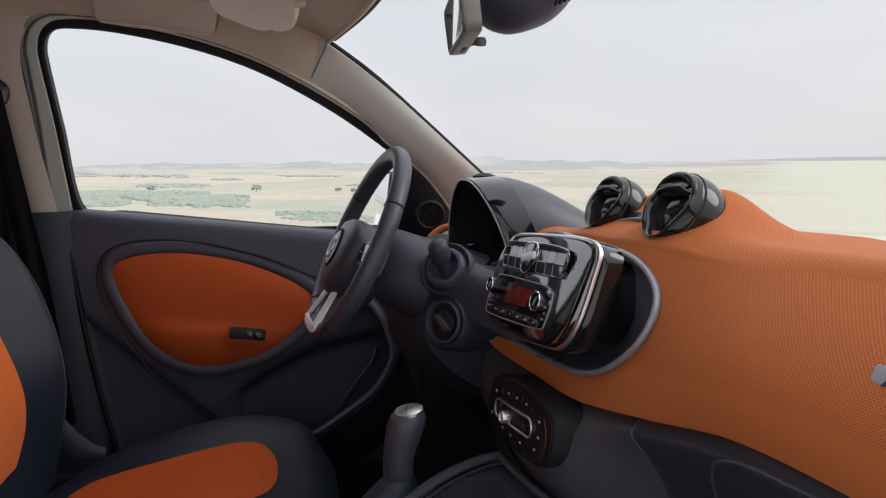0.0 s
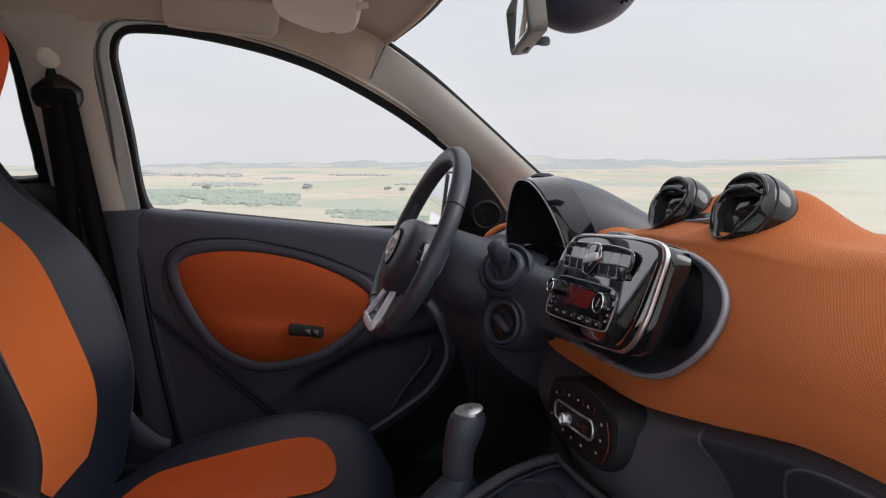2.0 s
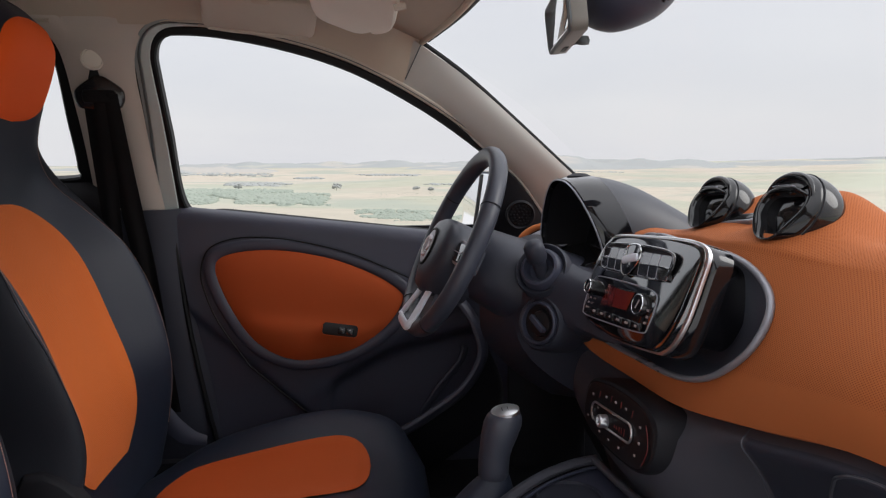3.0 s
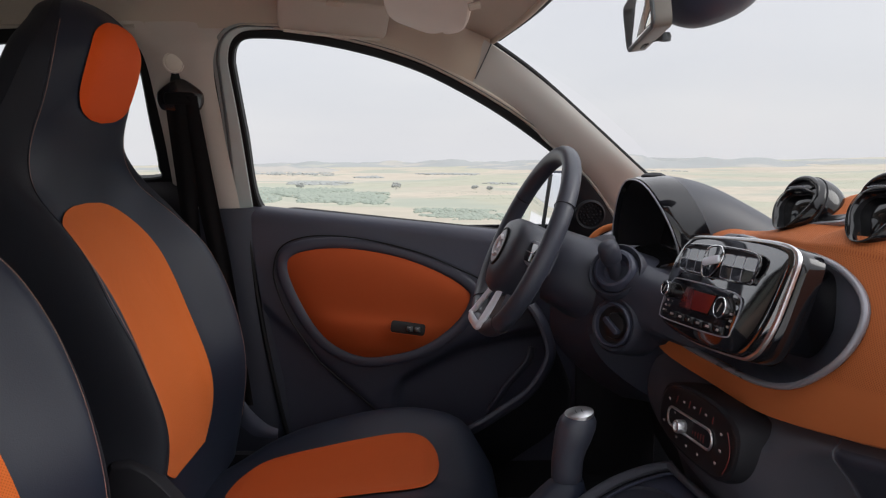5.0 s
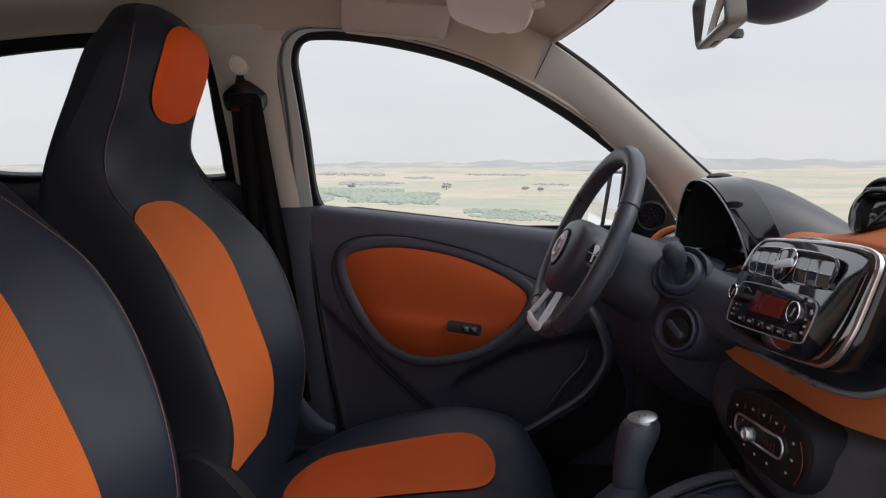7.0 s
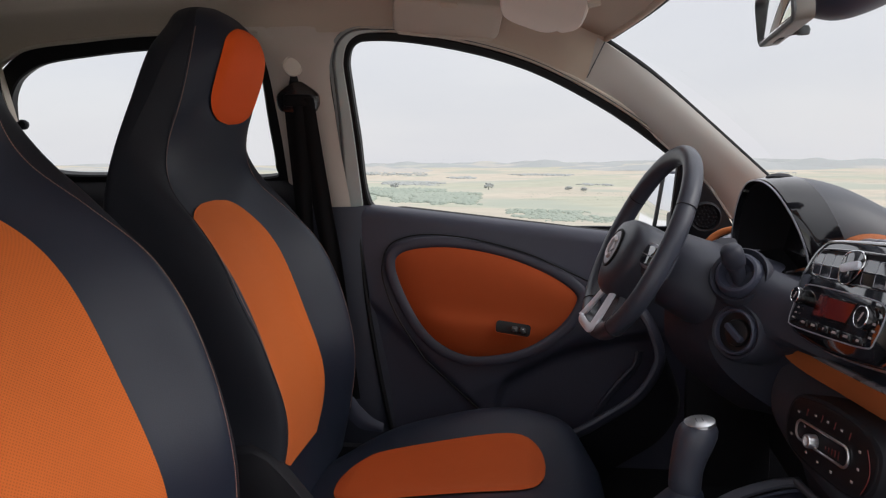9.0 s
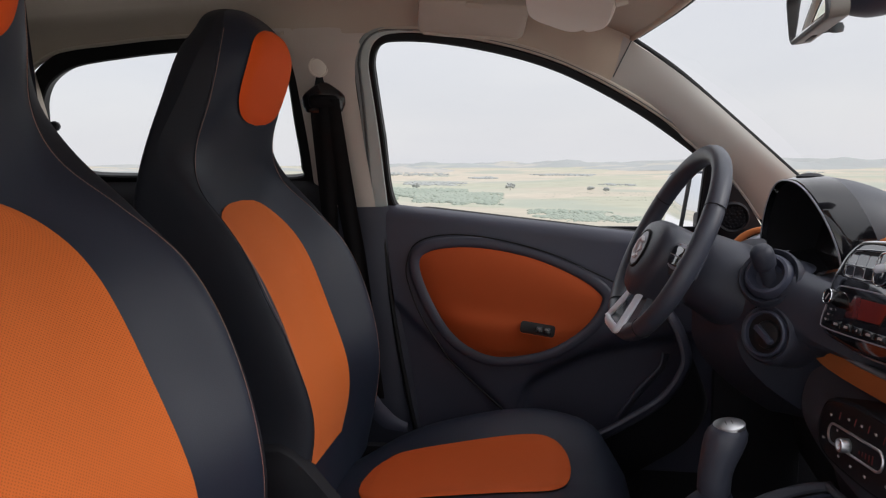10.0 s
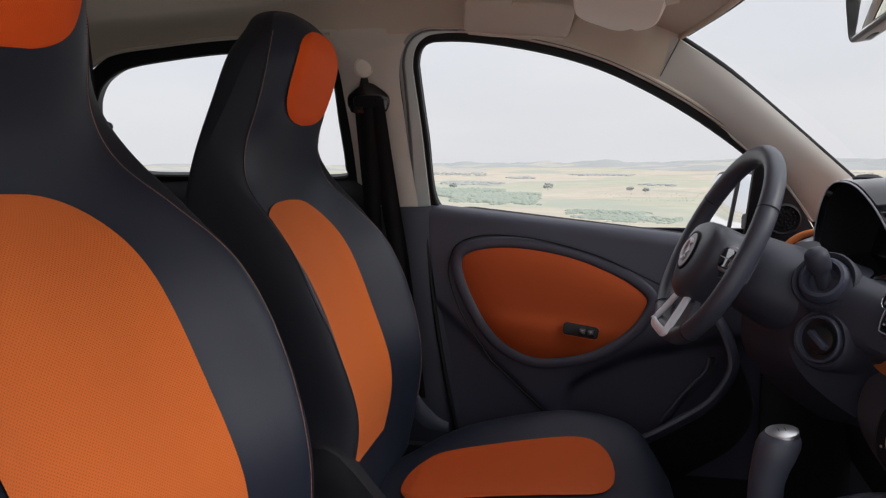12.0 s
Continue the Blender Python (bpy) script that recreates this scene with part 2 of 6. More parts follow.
def grid(fn, nu, nv, uv=None, thick=0.0):
    """An open sheet fn(u, v), u and v from 0 to 1, with UVs in metres where uv(u, v) is given; thick: turned into a shell along its normals."""
    bm = bmesh.new()
    vs = [[bm.verts.new(fn(i / nu, j / nv)) for j in range(nv + 1)] for i in range(nu + 1)]
    lay = bm.loops.layers.uv.new("UVMap") if uv else None
    for i in range(nu):
        for j in range(nv):
            f = bm.faces.new((vs[i][j], vs[i + 1][j], vs[i + 1][j + 1], vs[i][j + 1]))
            if uv:
                for lo, (a, b) in zip(f.loops, ((i, j), (i + 1, j), (i + 1, j + 1), (i, j + 1))):
                    lo[lay].uv = uv(a / nu, b / nv)
    bm.normal_update()
    if thick:
        bmesh.ops.solidify(bm, geom=bm.faces[:], thickness=thick)
        bmesh.ops.recalc_face_normals(bm, faces=bm.faces)
    return bm


def sweep(points, r, seg=10, closed=False, flat=1.0, side=None, bm=None, radius=None):
    """A tube along points. flat: the section's height over its width; side: which way its width lies; radius(i): its radius there."""
    pts = [Vector(p) for p in points]
    n = len(pts)
    rings = []
    up = Vector(side) if side else None
    prev = None
    for i, p in enumerate(pts):
        a = pts[(i - 1) % n] if closed or i else pts[0]
        b = pts[(i + 1) % n] if closed or i < n - 1 else pts[-1]
        t = (b - a).normalized()
        if up:
            x = (up - t * up.dot(t)).normalized()
        elif prev is None:
            x = t.orthogonal().normalized()
        else:
            x = (prev - t * prev.dot(t)).normalized()
        prev = x
        y = t.cross(x)
        rr = radius(i) if radius else r
        rings.append([p + x * (rr * math.cos(k * math.tau / seg)) + y * (rr * flat * math.sin(k * math.tau / seg)) for k in range(seg)])
    if closed:
        rings.append(rings[0])
        bm = bm or bmesh.new()
        vs = [[bm.verts.new(p) for p in r_] for r_ in rings[:-1]]
        for i in range(n):
            a, b = vs[i], vs[(i + 1) % n]
            for k in range(seg):
                l = (k + 1) % seg
                bm.faces.new((a[k], a[l], b[l], b[k]))
        return finish(bm)
    return loft(rings, bm=bm)


def band(points, across, w0, w1, depth, closed=False):
    """A rectangular strip along points: from w0 to w1 along across(i), and depth deep along the plane's normal."""
    pts = [Vector(p) for p in points]
    n = len(pts)
    rings = []
    for i, p in enumerate(pts):
        a = pts[(i - 1) % n] if closed or i else pts[0]
        b = pts[(i + 1) % n] if closed or i < n - 1 else pts[-1]
        t = (b - a).normalized()
        nn = Vector(across)
        o = nn.cross(t).normalized()
        e = 0.18 * min(abs(w1 - w0), depth)
        rings.append([p + o * w0 + nn * 0.0, p + o * (w0 + e) - nn * e, p + o * (w1 - e) - nn * e, p + o * w1, p + o * w1 + nn * depth, p + o * w0 + nn * depth])
    bm = bmesh.new()
    vs = [[bm.verts.new(q) for q in r] for r in rings]
    for i in range(n if closed else n - 1):
        a, b = vs[i], vs[(i + 1) % n]
        for k in range(6):
            l = (k + 1) % 6
            bm.faces.new((a[k], a[l], b[l], b[k]))
    if not closed:
        bm.faces.new(vs[0])
        bm.faces.new(vs[-1])
    return finish(bm)


def lathe(profile, m=None, seg=32, bm=None):
    """Revolve (radius, height) pairs about z, then place by m."""
    m = m or Matrix.Identity(4)
    rings = [[m @ Vector((r * math.cos(k * math.tau / seg), r * math.sin(k * math.tau / seg), h)) for k in range(seg)] for r, h in profile]
    return loft(rings, bm=bm)


def rounded(w, h, r, n=6):
    """A rounded rectangle's outline in 2D, about its middle."""
    pts = []
    for cx, cy, a0 in ((w / 2 - r, h / 2 - r, 0), (-w / 2 + r, h / 2 - r, 90), (-w / 2 + r, -h / 2 + r, 180), (w / 2 - r, -h / 2 + r, 270)):
        for k in range(n + 1):
            a = radians(a0 + 90 * k / n)
            pts.append((cx + r * math.cos(a), cy + r * math.sin(a)))
    return pts


def plate(outline, m, depth, bevel=0.002, bm=None, round_steps=2):
    """A slab over a 2D outline: its front at z = 0 of m with a rounded edge, its back at -depth."""
    cx = sum(p[0] for p in outline) / len(outline)
    cy = sum(p[1] for p in outline) / len(outline)
    size = max(max(abs(p[0] - cx), abs(p[1] - cy)) for p in outline)

    def ring(inset, z):
        f = 1 - inset / size
        return [m @ Vector((cx + (p[0] - cx) * f, cy + (p[1] - cy) * f, z)) for p in outline]
    turn = [(bevel * (1 - math.cos(a)), -bevel * (1 - math.sin(a))) for a in [k * math.pi / 2 / round_steps for k in range(round_steps + 1)]]
    return loft([ring(0, -depth)] + [ring(i, z) for i, z in turn], bm=bm)


def box(m, x, y, z, bevel=0.003, bm=None):
    """A block x by y by z about the middle of m, with rounded edges."""
    r = min(bevel, x * 0.45, y * 0.45)
    return plate(rounded(x, y, r, 3), m @ Matrix.Translation((0, 0, z / 2)), z, min(bevel, z * 0.4), bm=bm)


def face_frame(origin, out, up=(0, 0, 1)):
    """A pose whose z points along out, y as near up as can be."""
    z = Vector(out).normalized()
    x = Vector(up).cross(z).normalized()
    y = z.cross(x)
    return Matrix.Translation(origin) @ Matrix((x, y, z)).transposed().to_4x4()


# ---- the car's shell ----
TH = Vector((0, 1, 0.32)).normalized()          # outward normal of the side windows


def side_y(z):
    """Inner face of the left side at height z, where the windows are."""
    return 0.72 - 0.32 * (z - 1.06)


def on_side(x, z, inset=0.0):
    return Vector((x, side_y(z) - inset, z))


# headliner with its side rails, one sheet of cloth from rail to rail
RAIL = ((-1.6, 1.29), (-1.2, 1.330), (-1.13, 1.378), (-1.05, 1.412), (-0.91, 1.426), (-0.75, 1.435), (-0.50, 1.434), (-0.33, 1.431), (-0.226, 1.434), (-0.061, 1.414), (0.08, 1.371), (0.202, 1.318), (0.25, 1.288))
TOP = ((-1.6, 1.44), (-1.10, 1.475), (-0.5, 1.495), (-0.05, 1.485), (0.10, 1.458), (0.20, 1.420), (0.237, 1.404), (0.25, 1.399))
CENTRE = ((-1.6, 1.48), (-1.0, 1.52), (-0.4, 1.535), (0.05, 1.51), (0.20, 1.455), (0.25, 1.418), (0.30, 1.412))


CY = -0.035                                      # the car's middle line


def roof_point(u, v):
    q = 1 - abs(2 * v - 1)                       # 0 at the rail, 1 in the middle
    end = 0.197 + 0.040 * q / 0.25 if q < 0.25 else 0.237 + 0.063 * math.sin((q - 0.25) / 0.75 * math.pi / 2)
    x = -1.6 + (end + 1.6) * u
    zr, = lerp_rows(RAIL, x)
    zt, = lerp_rows(TOP, x)
    zc, = lerp_rows(CENTRE, x)
    s = 1 if v < 0.5 else -1
    yr = side_y(zr) - 0.004
    fx = x
    front = min(1.0, max(0.0, x / 0.20))
    ys = 0.52 + 0.083 * front ** 2
    if q < 0.25:
        f = q / 0.25
        y = yr + (ys - yr) * f ** (1.3 - 0.3 * front)
        z = zr + (zt - zr) * ((1 - front) * math.sin(f * math.pi / 2) ** 0.9 + front * f)
    else:
        f = (q - 0.25) / 0.75
        y = ys + (CY - ys) * f
        z = zt + (zc - zt) * math.sin(f * math.pi / 2)
    # soft fold of cloth beside the visor's end, ahead of the rail
    swell = 0.014 * math.exp(-((x - 0.165) / 0.042) ** 2 - ((y - 0.560) / 0.060) ** 2) * min(1.0, max(0.0, (end - x) / 0.07)) ** 2
    y -= swell
    z -= 0.5 * swell
    return Vector((fx, y if s > 0 else 2 * CY - y, z))


headliner = part("ceiling", grid(roof_point, 70, 96, thick=0.012), M_BEIGE)
tagged(headliner, "beige cloth headliner curving down to the side rails", "ceiling", kind="structure")

roof_shell = part("roof", grid(lambda u, v: roof_point(u, v) * 1.0 + Vector((0, 0, 0.045)), 70, 96, thick=-0.006), M_BODY)
tagged(roof_shell, "pale painted metal roof over the cabin", "roof", kind="structure")

# floor, rear wall and the closed sides behind the seats
floor_bm = box(Matrix.Translation((-0.30, CY, 0.30)), 2.6, 1.58, 0.04)
tagged(part("floor", floor_bm, M_DEEP), "dark carpeted car floor", "floor", kind="structure")
rear_bm = box(Matrix.Translation((-1.60, CY, 0.90)) @ pose(0, 0, 0, 0, 0, 0), 0.04, 1.40, 1.16)
tagged(part("wall_rear", rear_bm, M_DEEP), "dark panel closing the rear of the cabin", "wall", kind="structure")
bulk_bm = box(Matrix.Translation((0.98, CY, 0.62)), 0.04, 1.46, 0.74)
tagged(part("wall_front", bulk_bm, M_DEEP), "dark bulkhead under the windscreen", "wall", kind="structure")
sill_bm = box(Matrix.Translation((0.10, -0.77, 0.36)), 1.3, 0.10, 0.14, 0.02)
tagged(part("door_sill", sill_bm, M_BLACK), "black door sill on the passenger side", "sill", kind="structure")


def rear_side(sign):
    """The closed lower side behind the front doors."""
    def p(u, v):
        z = 0.32 + 0.80 * v
        if sign > 0:
            return Vector((-1.6 + 2.6 * u, 0.790, 0.30 + 0.70 * v))
        return Vector((-1.6 + 1.16 * u, sign * (0.77 + 0.02 * math.sin(v * 3.0)), z))
    return grid(p, 6, 8, thick=0.02 * -sign)


for s, n in ((1, "wall_left"), (-1, "wall_right")):
    tagged(part(n, rear_side(s), M_DEEP), "dark lower side panel behind the front doors", "wall", kind="structure")


# ---- front door, driver's side ----
WIN = [(-0.286, 1.053), (-0.300, 1.22), (-0.308, 1.345), (-0.3075, 1.372), (-0.300, 1.394), (-0.285, 1.407), (-0.258, 1.4115), (-0.18, 1.407), (-0.07, 1.388), (0.035, 1.360),
       (0.13, 1.322), (0.25, 1.257), (0.36, 1.182), (0.455, 1.105), (0.53, 1.03), (0.55, 0.955), (0.40, 0.972), (0.25, 0.989), (0.0, 1.019), (-0.20, 1.043)]
door = thing("front_door", (0.1, 0.74, 0.42), "closed black front door with an orange oval inset and a clear window", "door")


def belt_z(x):
    """The top of the door card along the car."""
    return 1.062 - 0.114 * (x + 0.305) if x > -0.305 else 1.062


DOOR_BACK = ((0.42, -0.215), (0.60, -0.250), (0.80, -0.283), (1.06, -0.312))


POCKET = ((0.0, 0.58), (0.015, 0.612), (0.03, 0.634), (0.086, 0.670), (0.175, 0.712), (0.243, 0.730), (0.33, 0.748), (0.60, 0.77))


def card(u, v):
    z = 0.42 + v * 0.66
    xb, = lerp_rows(DOOR_BACK, z)
    x = xb + u * (0.60 - xb)
    top = belt_z(x)
    z = 0.42 + v * (top - 0.42)
    y = 0.702
    d = top - z
    if d < 0.035:                                 # rolled upper edge
        f = 1 - d / 0.035
        y += 0.030 * (1 - math.sqrt(max(0.0, 1 - f * f)))
        z -= 0.004 * f
    # the lower card falls back below a sweeping line from the rear edge to the front
    arm = 0.585 + 0.62 * max(0.0, x + 0.05)       # lower edge of the arm that carries the inset
    f = 1 / (1 + math.exp((z - arm) / 0.008))
    g = 1 / (1 + math.exp(-(x + 0.02) / 0.02))
    y += 0.012 * f * g
    rear = 0.69 - 0.98 * (x + 0.155)              # the diagonal crease behind the inset
    h = 1 / (1 + math.exp((z - rear) / 0.006))
    y += 0.012 * h * (1 - g)
    y -= 0.010 * math.exp(-((z - 0.83) / 0.16) ** 2)
    # the map pocket below the arm, rounded at its rear corner
    edge = lerp_rows(POCKET, x)[0]
    a = (edge - z) / 0.006
    b = (x - 0.012 - 0.30 * max(0.0, 0.045 - (edge - z)) ** 1.15) / 0.006
    q = 1 / (1 + math.exp(-max(-30.0, min(30.0, a)))) / (1 + math.exp(-max(-30.0, min(30.0, b))))
    y += 0.028 * q
    return Vector((x, y, z))


part("door_card", grid(card, 190, 170, thick=0.02), M_DOOR, door, sharp=50)
OVAL = [(-0.228, 0.912), (-0.200, 0.954), (-0.10, 0.965), (0.02, 0.946), (0.12, 0.908), (0.182, 0.868), (0.194, 0.835), (0.160, 0.778), (0.09, 0.727), (0.014, 0.704), (-0.065, 0.702), (-0.140, 0.742), (-0.195, 0.820)]
oc = Vector((-0.02, 0, 0.845))
oval = curve_points([(x, 0.0, z) for x, z in OVAL], 96, True)


def oval_at(f, y):
    return [Vector((oc.x + (p.x - oc.x) * f, y, oc.z + (p.z - oc.z) * f)) for p in oval]


inset = bmesh.new()
rows = []
for k in range(22):
    f = 1 - k / 21.5
    ring = []
    for p in oval_at(f, 0.0):
        shelf = 1 / (1 + math.exp((p.z - 0.800 + 0.10 * (p.x + 0.1)) / 0.008))
        y = 0.676 + 0.010 * f ** 6 - 0.012 * shelf * (1 - f ** 4) - 0.006 * (1 - f * f)
        ring.append(inset.verts.new((p.x, y, p.z)))
    rows.append(ring)
for a, b in zip(rows, rows[1:]):
    for i in range(96):
        inset.faces.new((a[i], a[(i + 1) % 96], b[(i + 1) % 96], b[i]))
inset.faces.new(rows[-1])
finish(inset)
part("oval_inset", inset, M_DOOROR, door, "orange woven fabric inset with a soft arm shelf")
part("padded_ring", sweep(oval_at(1.05, 0.6845), 0.0048, 12, True, 2.7, (0, 1.0, 0.0)), M_DOOR, door)
seam_pts = [(-0.155, 0.69), (-0.222, 0.796), (-0.252, 0.876), (-0.255, 0.92), (-0.238, 0.963), (-0.194, 0.984), (-0.129, 0.989), (-0.039, 0.978), (0.074, 0.948), (0.16, 0.911), (0.25, 0.868)]
part("seam", sweep(curve_points([(x, 0.680, z) for x, z in seam_pts], 80), 0.0018, 6), M_RUBBER, door)
part("crease_edge", sweep(curve_points([(-0.155, 0.684, 0.69), (-0.105, 0.690, 0.640), (-0.049, 0.695, 0.587), (0.02, 0.70, 0.52)], 20), 0.0022, 6), M_RUBBER, door)
part("pocket_rib", sweep(curve_points([(0.240, 0.732, 0.55), (0.278, 0.730, 0.609), (0.309, 0.729, 0.647), (0.334, 0.730, 0.678), (0.342, 0.732, 0.71)], 24), 0.012, 10, False, 0.5), M_DOOR, door)
lip = curve_points([(0.30, 0.72, 0.86), (0.348, 0.675, 0.80), (0.372, 0.655, 0.735), (0.366, 0.648, 0.69), (0.325, 0.642, 0.63), (0.26, 0.636, 0.585), (0.19, 0.63, 0.545), (0.10, 0.63, 0.51)], 50)
# near-black colour puts the shade below the pocket lip into this sheet
part("pocket_shell", loft([[p + d * k + Vector((0, 0.006, 0)) for p in lip] for k, d in ((0.0, Vector((0, 0, 0))), (0.4, Vector((0.06, 0.03, -0.10))), (1.0, Vector((0.06, 0.05, -0.12))))], closed=False, caps=False), M_DEEP, door, "map pocket front, darkened for footwell shade")
part("pocket_lip", sweep(curve_points([(0.30, 0.72, 0.86), (0.348, 0.675, 0.80), (0.372, 0.655, 0.735), (0.366, 0.648, 0.69), (0.325, 0.642, 0.63), (0.26, 0.636, 0.585), (0.19, 0.63, 0.545), (0.10, 0.63, 0.51)], 50), 0.016, 10, False, 0.6), M_DOOR, door)
part("edge_seal", sweep(curve_points([(-0.320, 0.702, 1.045), (-0.293, 0.697, 0.80), (-0.260, 0.697, 0.60), (-0.225, 0.697, 0.43)], 24), 0.006, 8), M_RUBBER, door, "black rubber door edge seal")
sw = face_frame((0.049, 0.6545, 0.778), (0.05, -1, 0.1), (0.16, 0, 1))
part("switch_frame", sweep([sw @ Vector((x, y, 0.0005)) for x, y in rounded(0.080, 0.029, 0.008)], 0.0008, 6, True), M_DOOROR, door)
part("switch_recess", plate(rounded(0.079, 0.028, 0.008), sw, 0.006, 0.0008), M_BOWL, door, "sunken black window switch plate")
for dx in (0.004, 0.022):
    part("switch", box(sw @ Matrix.Translation((dx, -0.001, 0.001)), 0.016, 0.015, 0.003, 0.0015), M_GLOSSDARK, door)
    part("switch_mark", box(sw @ Matrix.Translation((dx, 0.002, 0.0028)), 0.004, 0.0012, 0.0006, 0.0002), M_GREYTHREAD, door)

win = [on_side(p.x, p.z) for p in curve_points([(x, 0, z) for x, z in WIN], 420, True)]
part("window_seal", band(win, TH, -0.020, 0.0, 0.020, True), M_RUBBER, door, "black rubber window seal")


def surround(points, w0, w1, lift, depth=0.02):
    """A strip along the window's edge between two distances outside it; w(i) gives them, lift is how far it stands proud."""
    rings = []
    for i, p in enumerate(points):
        a, b = points[max(i - 1, 0)], points[min(i + 1, len(points) - 1)]
        o = TH.cross((b - a).normalized()).normalized()
        u0, u1 = w0(i), w1(i)
        e = min(0.0015, 0.3 * abs(u1 - u0))
        sg = math.copysign(1, u1 - u0)
        rings.append([p + o * u0 + TH * (depth - lift), p + o * u0 - TH * (lift - e), p + o * (u0 + sg * e) - TH * lift, p + o * (u1 - sg * e) - TH * lift, p + o * u1 - TH * (lift - e), p + o * u1 + TH * (depth - lift)])
    return loft(rings)


def taper(i):
    """1 up the pillar, falling to 0 past the upper corner."""
    z, x = frame_pts[i].z, frame_pts[i].x
    f = min(1.0, max(0.0, (z - 1.370) / 0.043)) * 0.35 + 0.65 * min(1.0, max(0.0, (x + 0.305) / 0.09)) if z > 1.370 else 0.0
    return 1 - f * f * (3 - 2 * f)


def foot(i):
    """0 at the head of the post, 1 at the belt line."""
    return min(1.0, max(0.0, (1.35 - frame_pts[i].z) / 0.28))


frame_pts = [on_side(p.x, p.z, 0.004) for p in curve_points([(x, 0, z) for x, z in ([(-0.292, 0.98)] + WIN[1:15])], 360)]
n_turn = next(i for i, p in enumerate(frame_pts) if p.x > -0.215)
part("window_frame", surround(frame_pts[:n_turn], lambda i: -0.018 + 0.008 * taper(i), lambda i: -0.026 - (0.019 + 0.010 * foot(i)) * taper(i), 0.0, 0.03), M_FRAME, door, "grey metal and rubber window surround")
part("frame_edge", surround(frame_pts[:n_turn], lambda i: -0.020 + 0.009 * taper(i), lambda i: -0.022 - (0.007 + 0.017 * foot(i)) * taper(i), 0.004), M_EDGE, door, "pale painted door edge")
part("frame_edge", surround(frame_pts[:n_turn], lambda i: -0.0225 - (0.009 + 0.017 * foot(i)) * taper(i), lambda i: -0.0235 - (0.0115 + 0.017 * foot(i)) * taper(i), 0.0045), M_GREYSEAL, door, "grey rubber bead")
n_joint = next(i for i, p in enumerate(frame_pts) if p.z > 1.372)
n_lip = next(i for i, p in enumerate(frame_pts) if p.x > -0.282)
part("frame_lip", surround(frame_pts[:n_joint], lambda i: -0.0262 - (0.0170 + 0.0100 * foot(i)) * taper(i), lambda i: -0.0275 - (0.0180 + 0.0100 * foot(i)) * taper(i), 0.003), M_RUBBER, door, "dark joint beside the pillar trim")
part("upper_frame", band(frame_pts[n_lip:], TH, -0.031, -0.018, 0.03), M_BEIGEP, door, "beige strip over the window seal")
part("frame_groove", band([p - TH * 0.003 for p in frame_pts[n_lip:]], TH, -0.0255, -0.0235, 0.02), M_GREYSEAL, door, "dark groove in the beige strip")
pane_bm = bmesh.new()
pane_bm.faces.new([pane_bm.verts.new(p + TH * 0.012) for p in win])
pane = part("pane", pane_bm, M_PANE, door, "clear side window glass")
pane.visible_shadow = False
# triangular cover with the tweeter, ahead of the glass
tri = [(0.401, 0.975), (0.406, 1.150), (0.455, 1.112), (0.50, 1.06), (0.54, 1.00), (0.54, 0.965)]
tri_m = face_frame((0, side_y(1.05) - 0.022, 1.05), (0, -1, -0.32), (0, 0, 1))
tri_inv = tri_m.inverted()
tri2 = [((tri_inv @ on_side(x, z, 0.024)).x, (tri_inv @ on_side(x, z, 0.024)).y) for x, z in tri]
part("corner_cover", plate(list(reversed(tri2)), tri_m, 0.03, 0.004), M_DEEP, door, "black triangular mirror cover")
part("cover_edge", sweep([on_side(0.400, 0.985, 0.020), on_side(0.406, 1.155, 0.020)], 0.003, 8), M_RUBBER, door)
part("glass_guide", box(Matrix.Translation(on_side(0.372, 1.045, 0.0)) @ pose(0, 0, 0, 18, 5, 0), 0.0085, 0.010, 0.165, 0.002), M_GREYSEAL, door, "dark upright glass guide")
spk = face_frame((0.463, 0.668, 1.030), (-0.12, -1, -0.2), (0, 0, 1))
tweeter = part("tweeter_rim", lathe([(0.034, -0.006), (0.034, 0.002), (0.031, 0.005), (0.028, 0.003), (0.027, -0.004)], spk, 36), M_DEEP, door)
tg = bmesh.new()
for ring_i in range(1, 4):
    for k in range(6 * ring_i):
        a = k * math.tau / (6 * ring_i)
        r = 0.0075 * ring_i
        lathe([(0.0026, -0.002), (0.0026, 0.002), (0.0018, 0.003)], spk @ Matrix.Translation((r * math.cos(a), r * math.sin(a), 0)), 6, bm=tg)
part("tweeter_grille", tg, M_DEEP, door)
part("tweeter_base", lathe([(0.027, -0.006), (0.027, -0.001), (0.001, -0.001)], spk, 24), M_DEEP, door)

# ---- door mirror outside ----
dm = thing("door_mirror", (0.42, 0.84, 1.0), "outside door mirror with a dark housing reflecting the sky", "mirror")
dmm = face_frame((0.418, 0.868, 1.040), (-0.92, -0.42, 0.05), (0, 0, 1))
part("housing", plate([(x, y) for x, y in rounded(0.245, 0.175, 0.040, 8)], dmm, 0.075, 0.006), M_BLACK, dm)
part("mirror_glass", plate(rounded(0.232, 0.162, 0.034, 8), dmm @ Matrix.Translation((0, 0, 0.003)), 0.004, 0.001), M_MIRROR, dm, "silvered mirror glass")
part("foot", box(Matrix.Translation((0.44, 0.775, 1.01)), 0.06, 0.10, 0.045, 0.01), M_DEEP, dm)

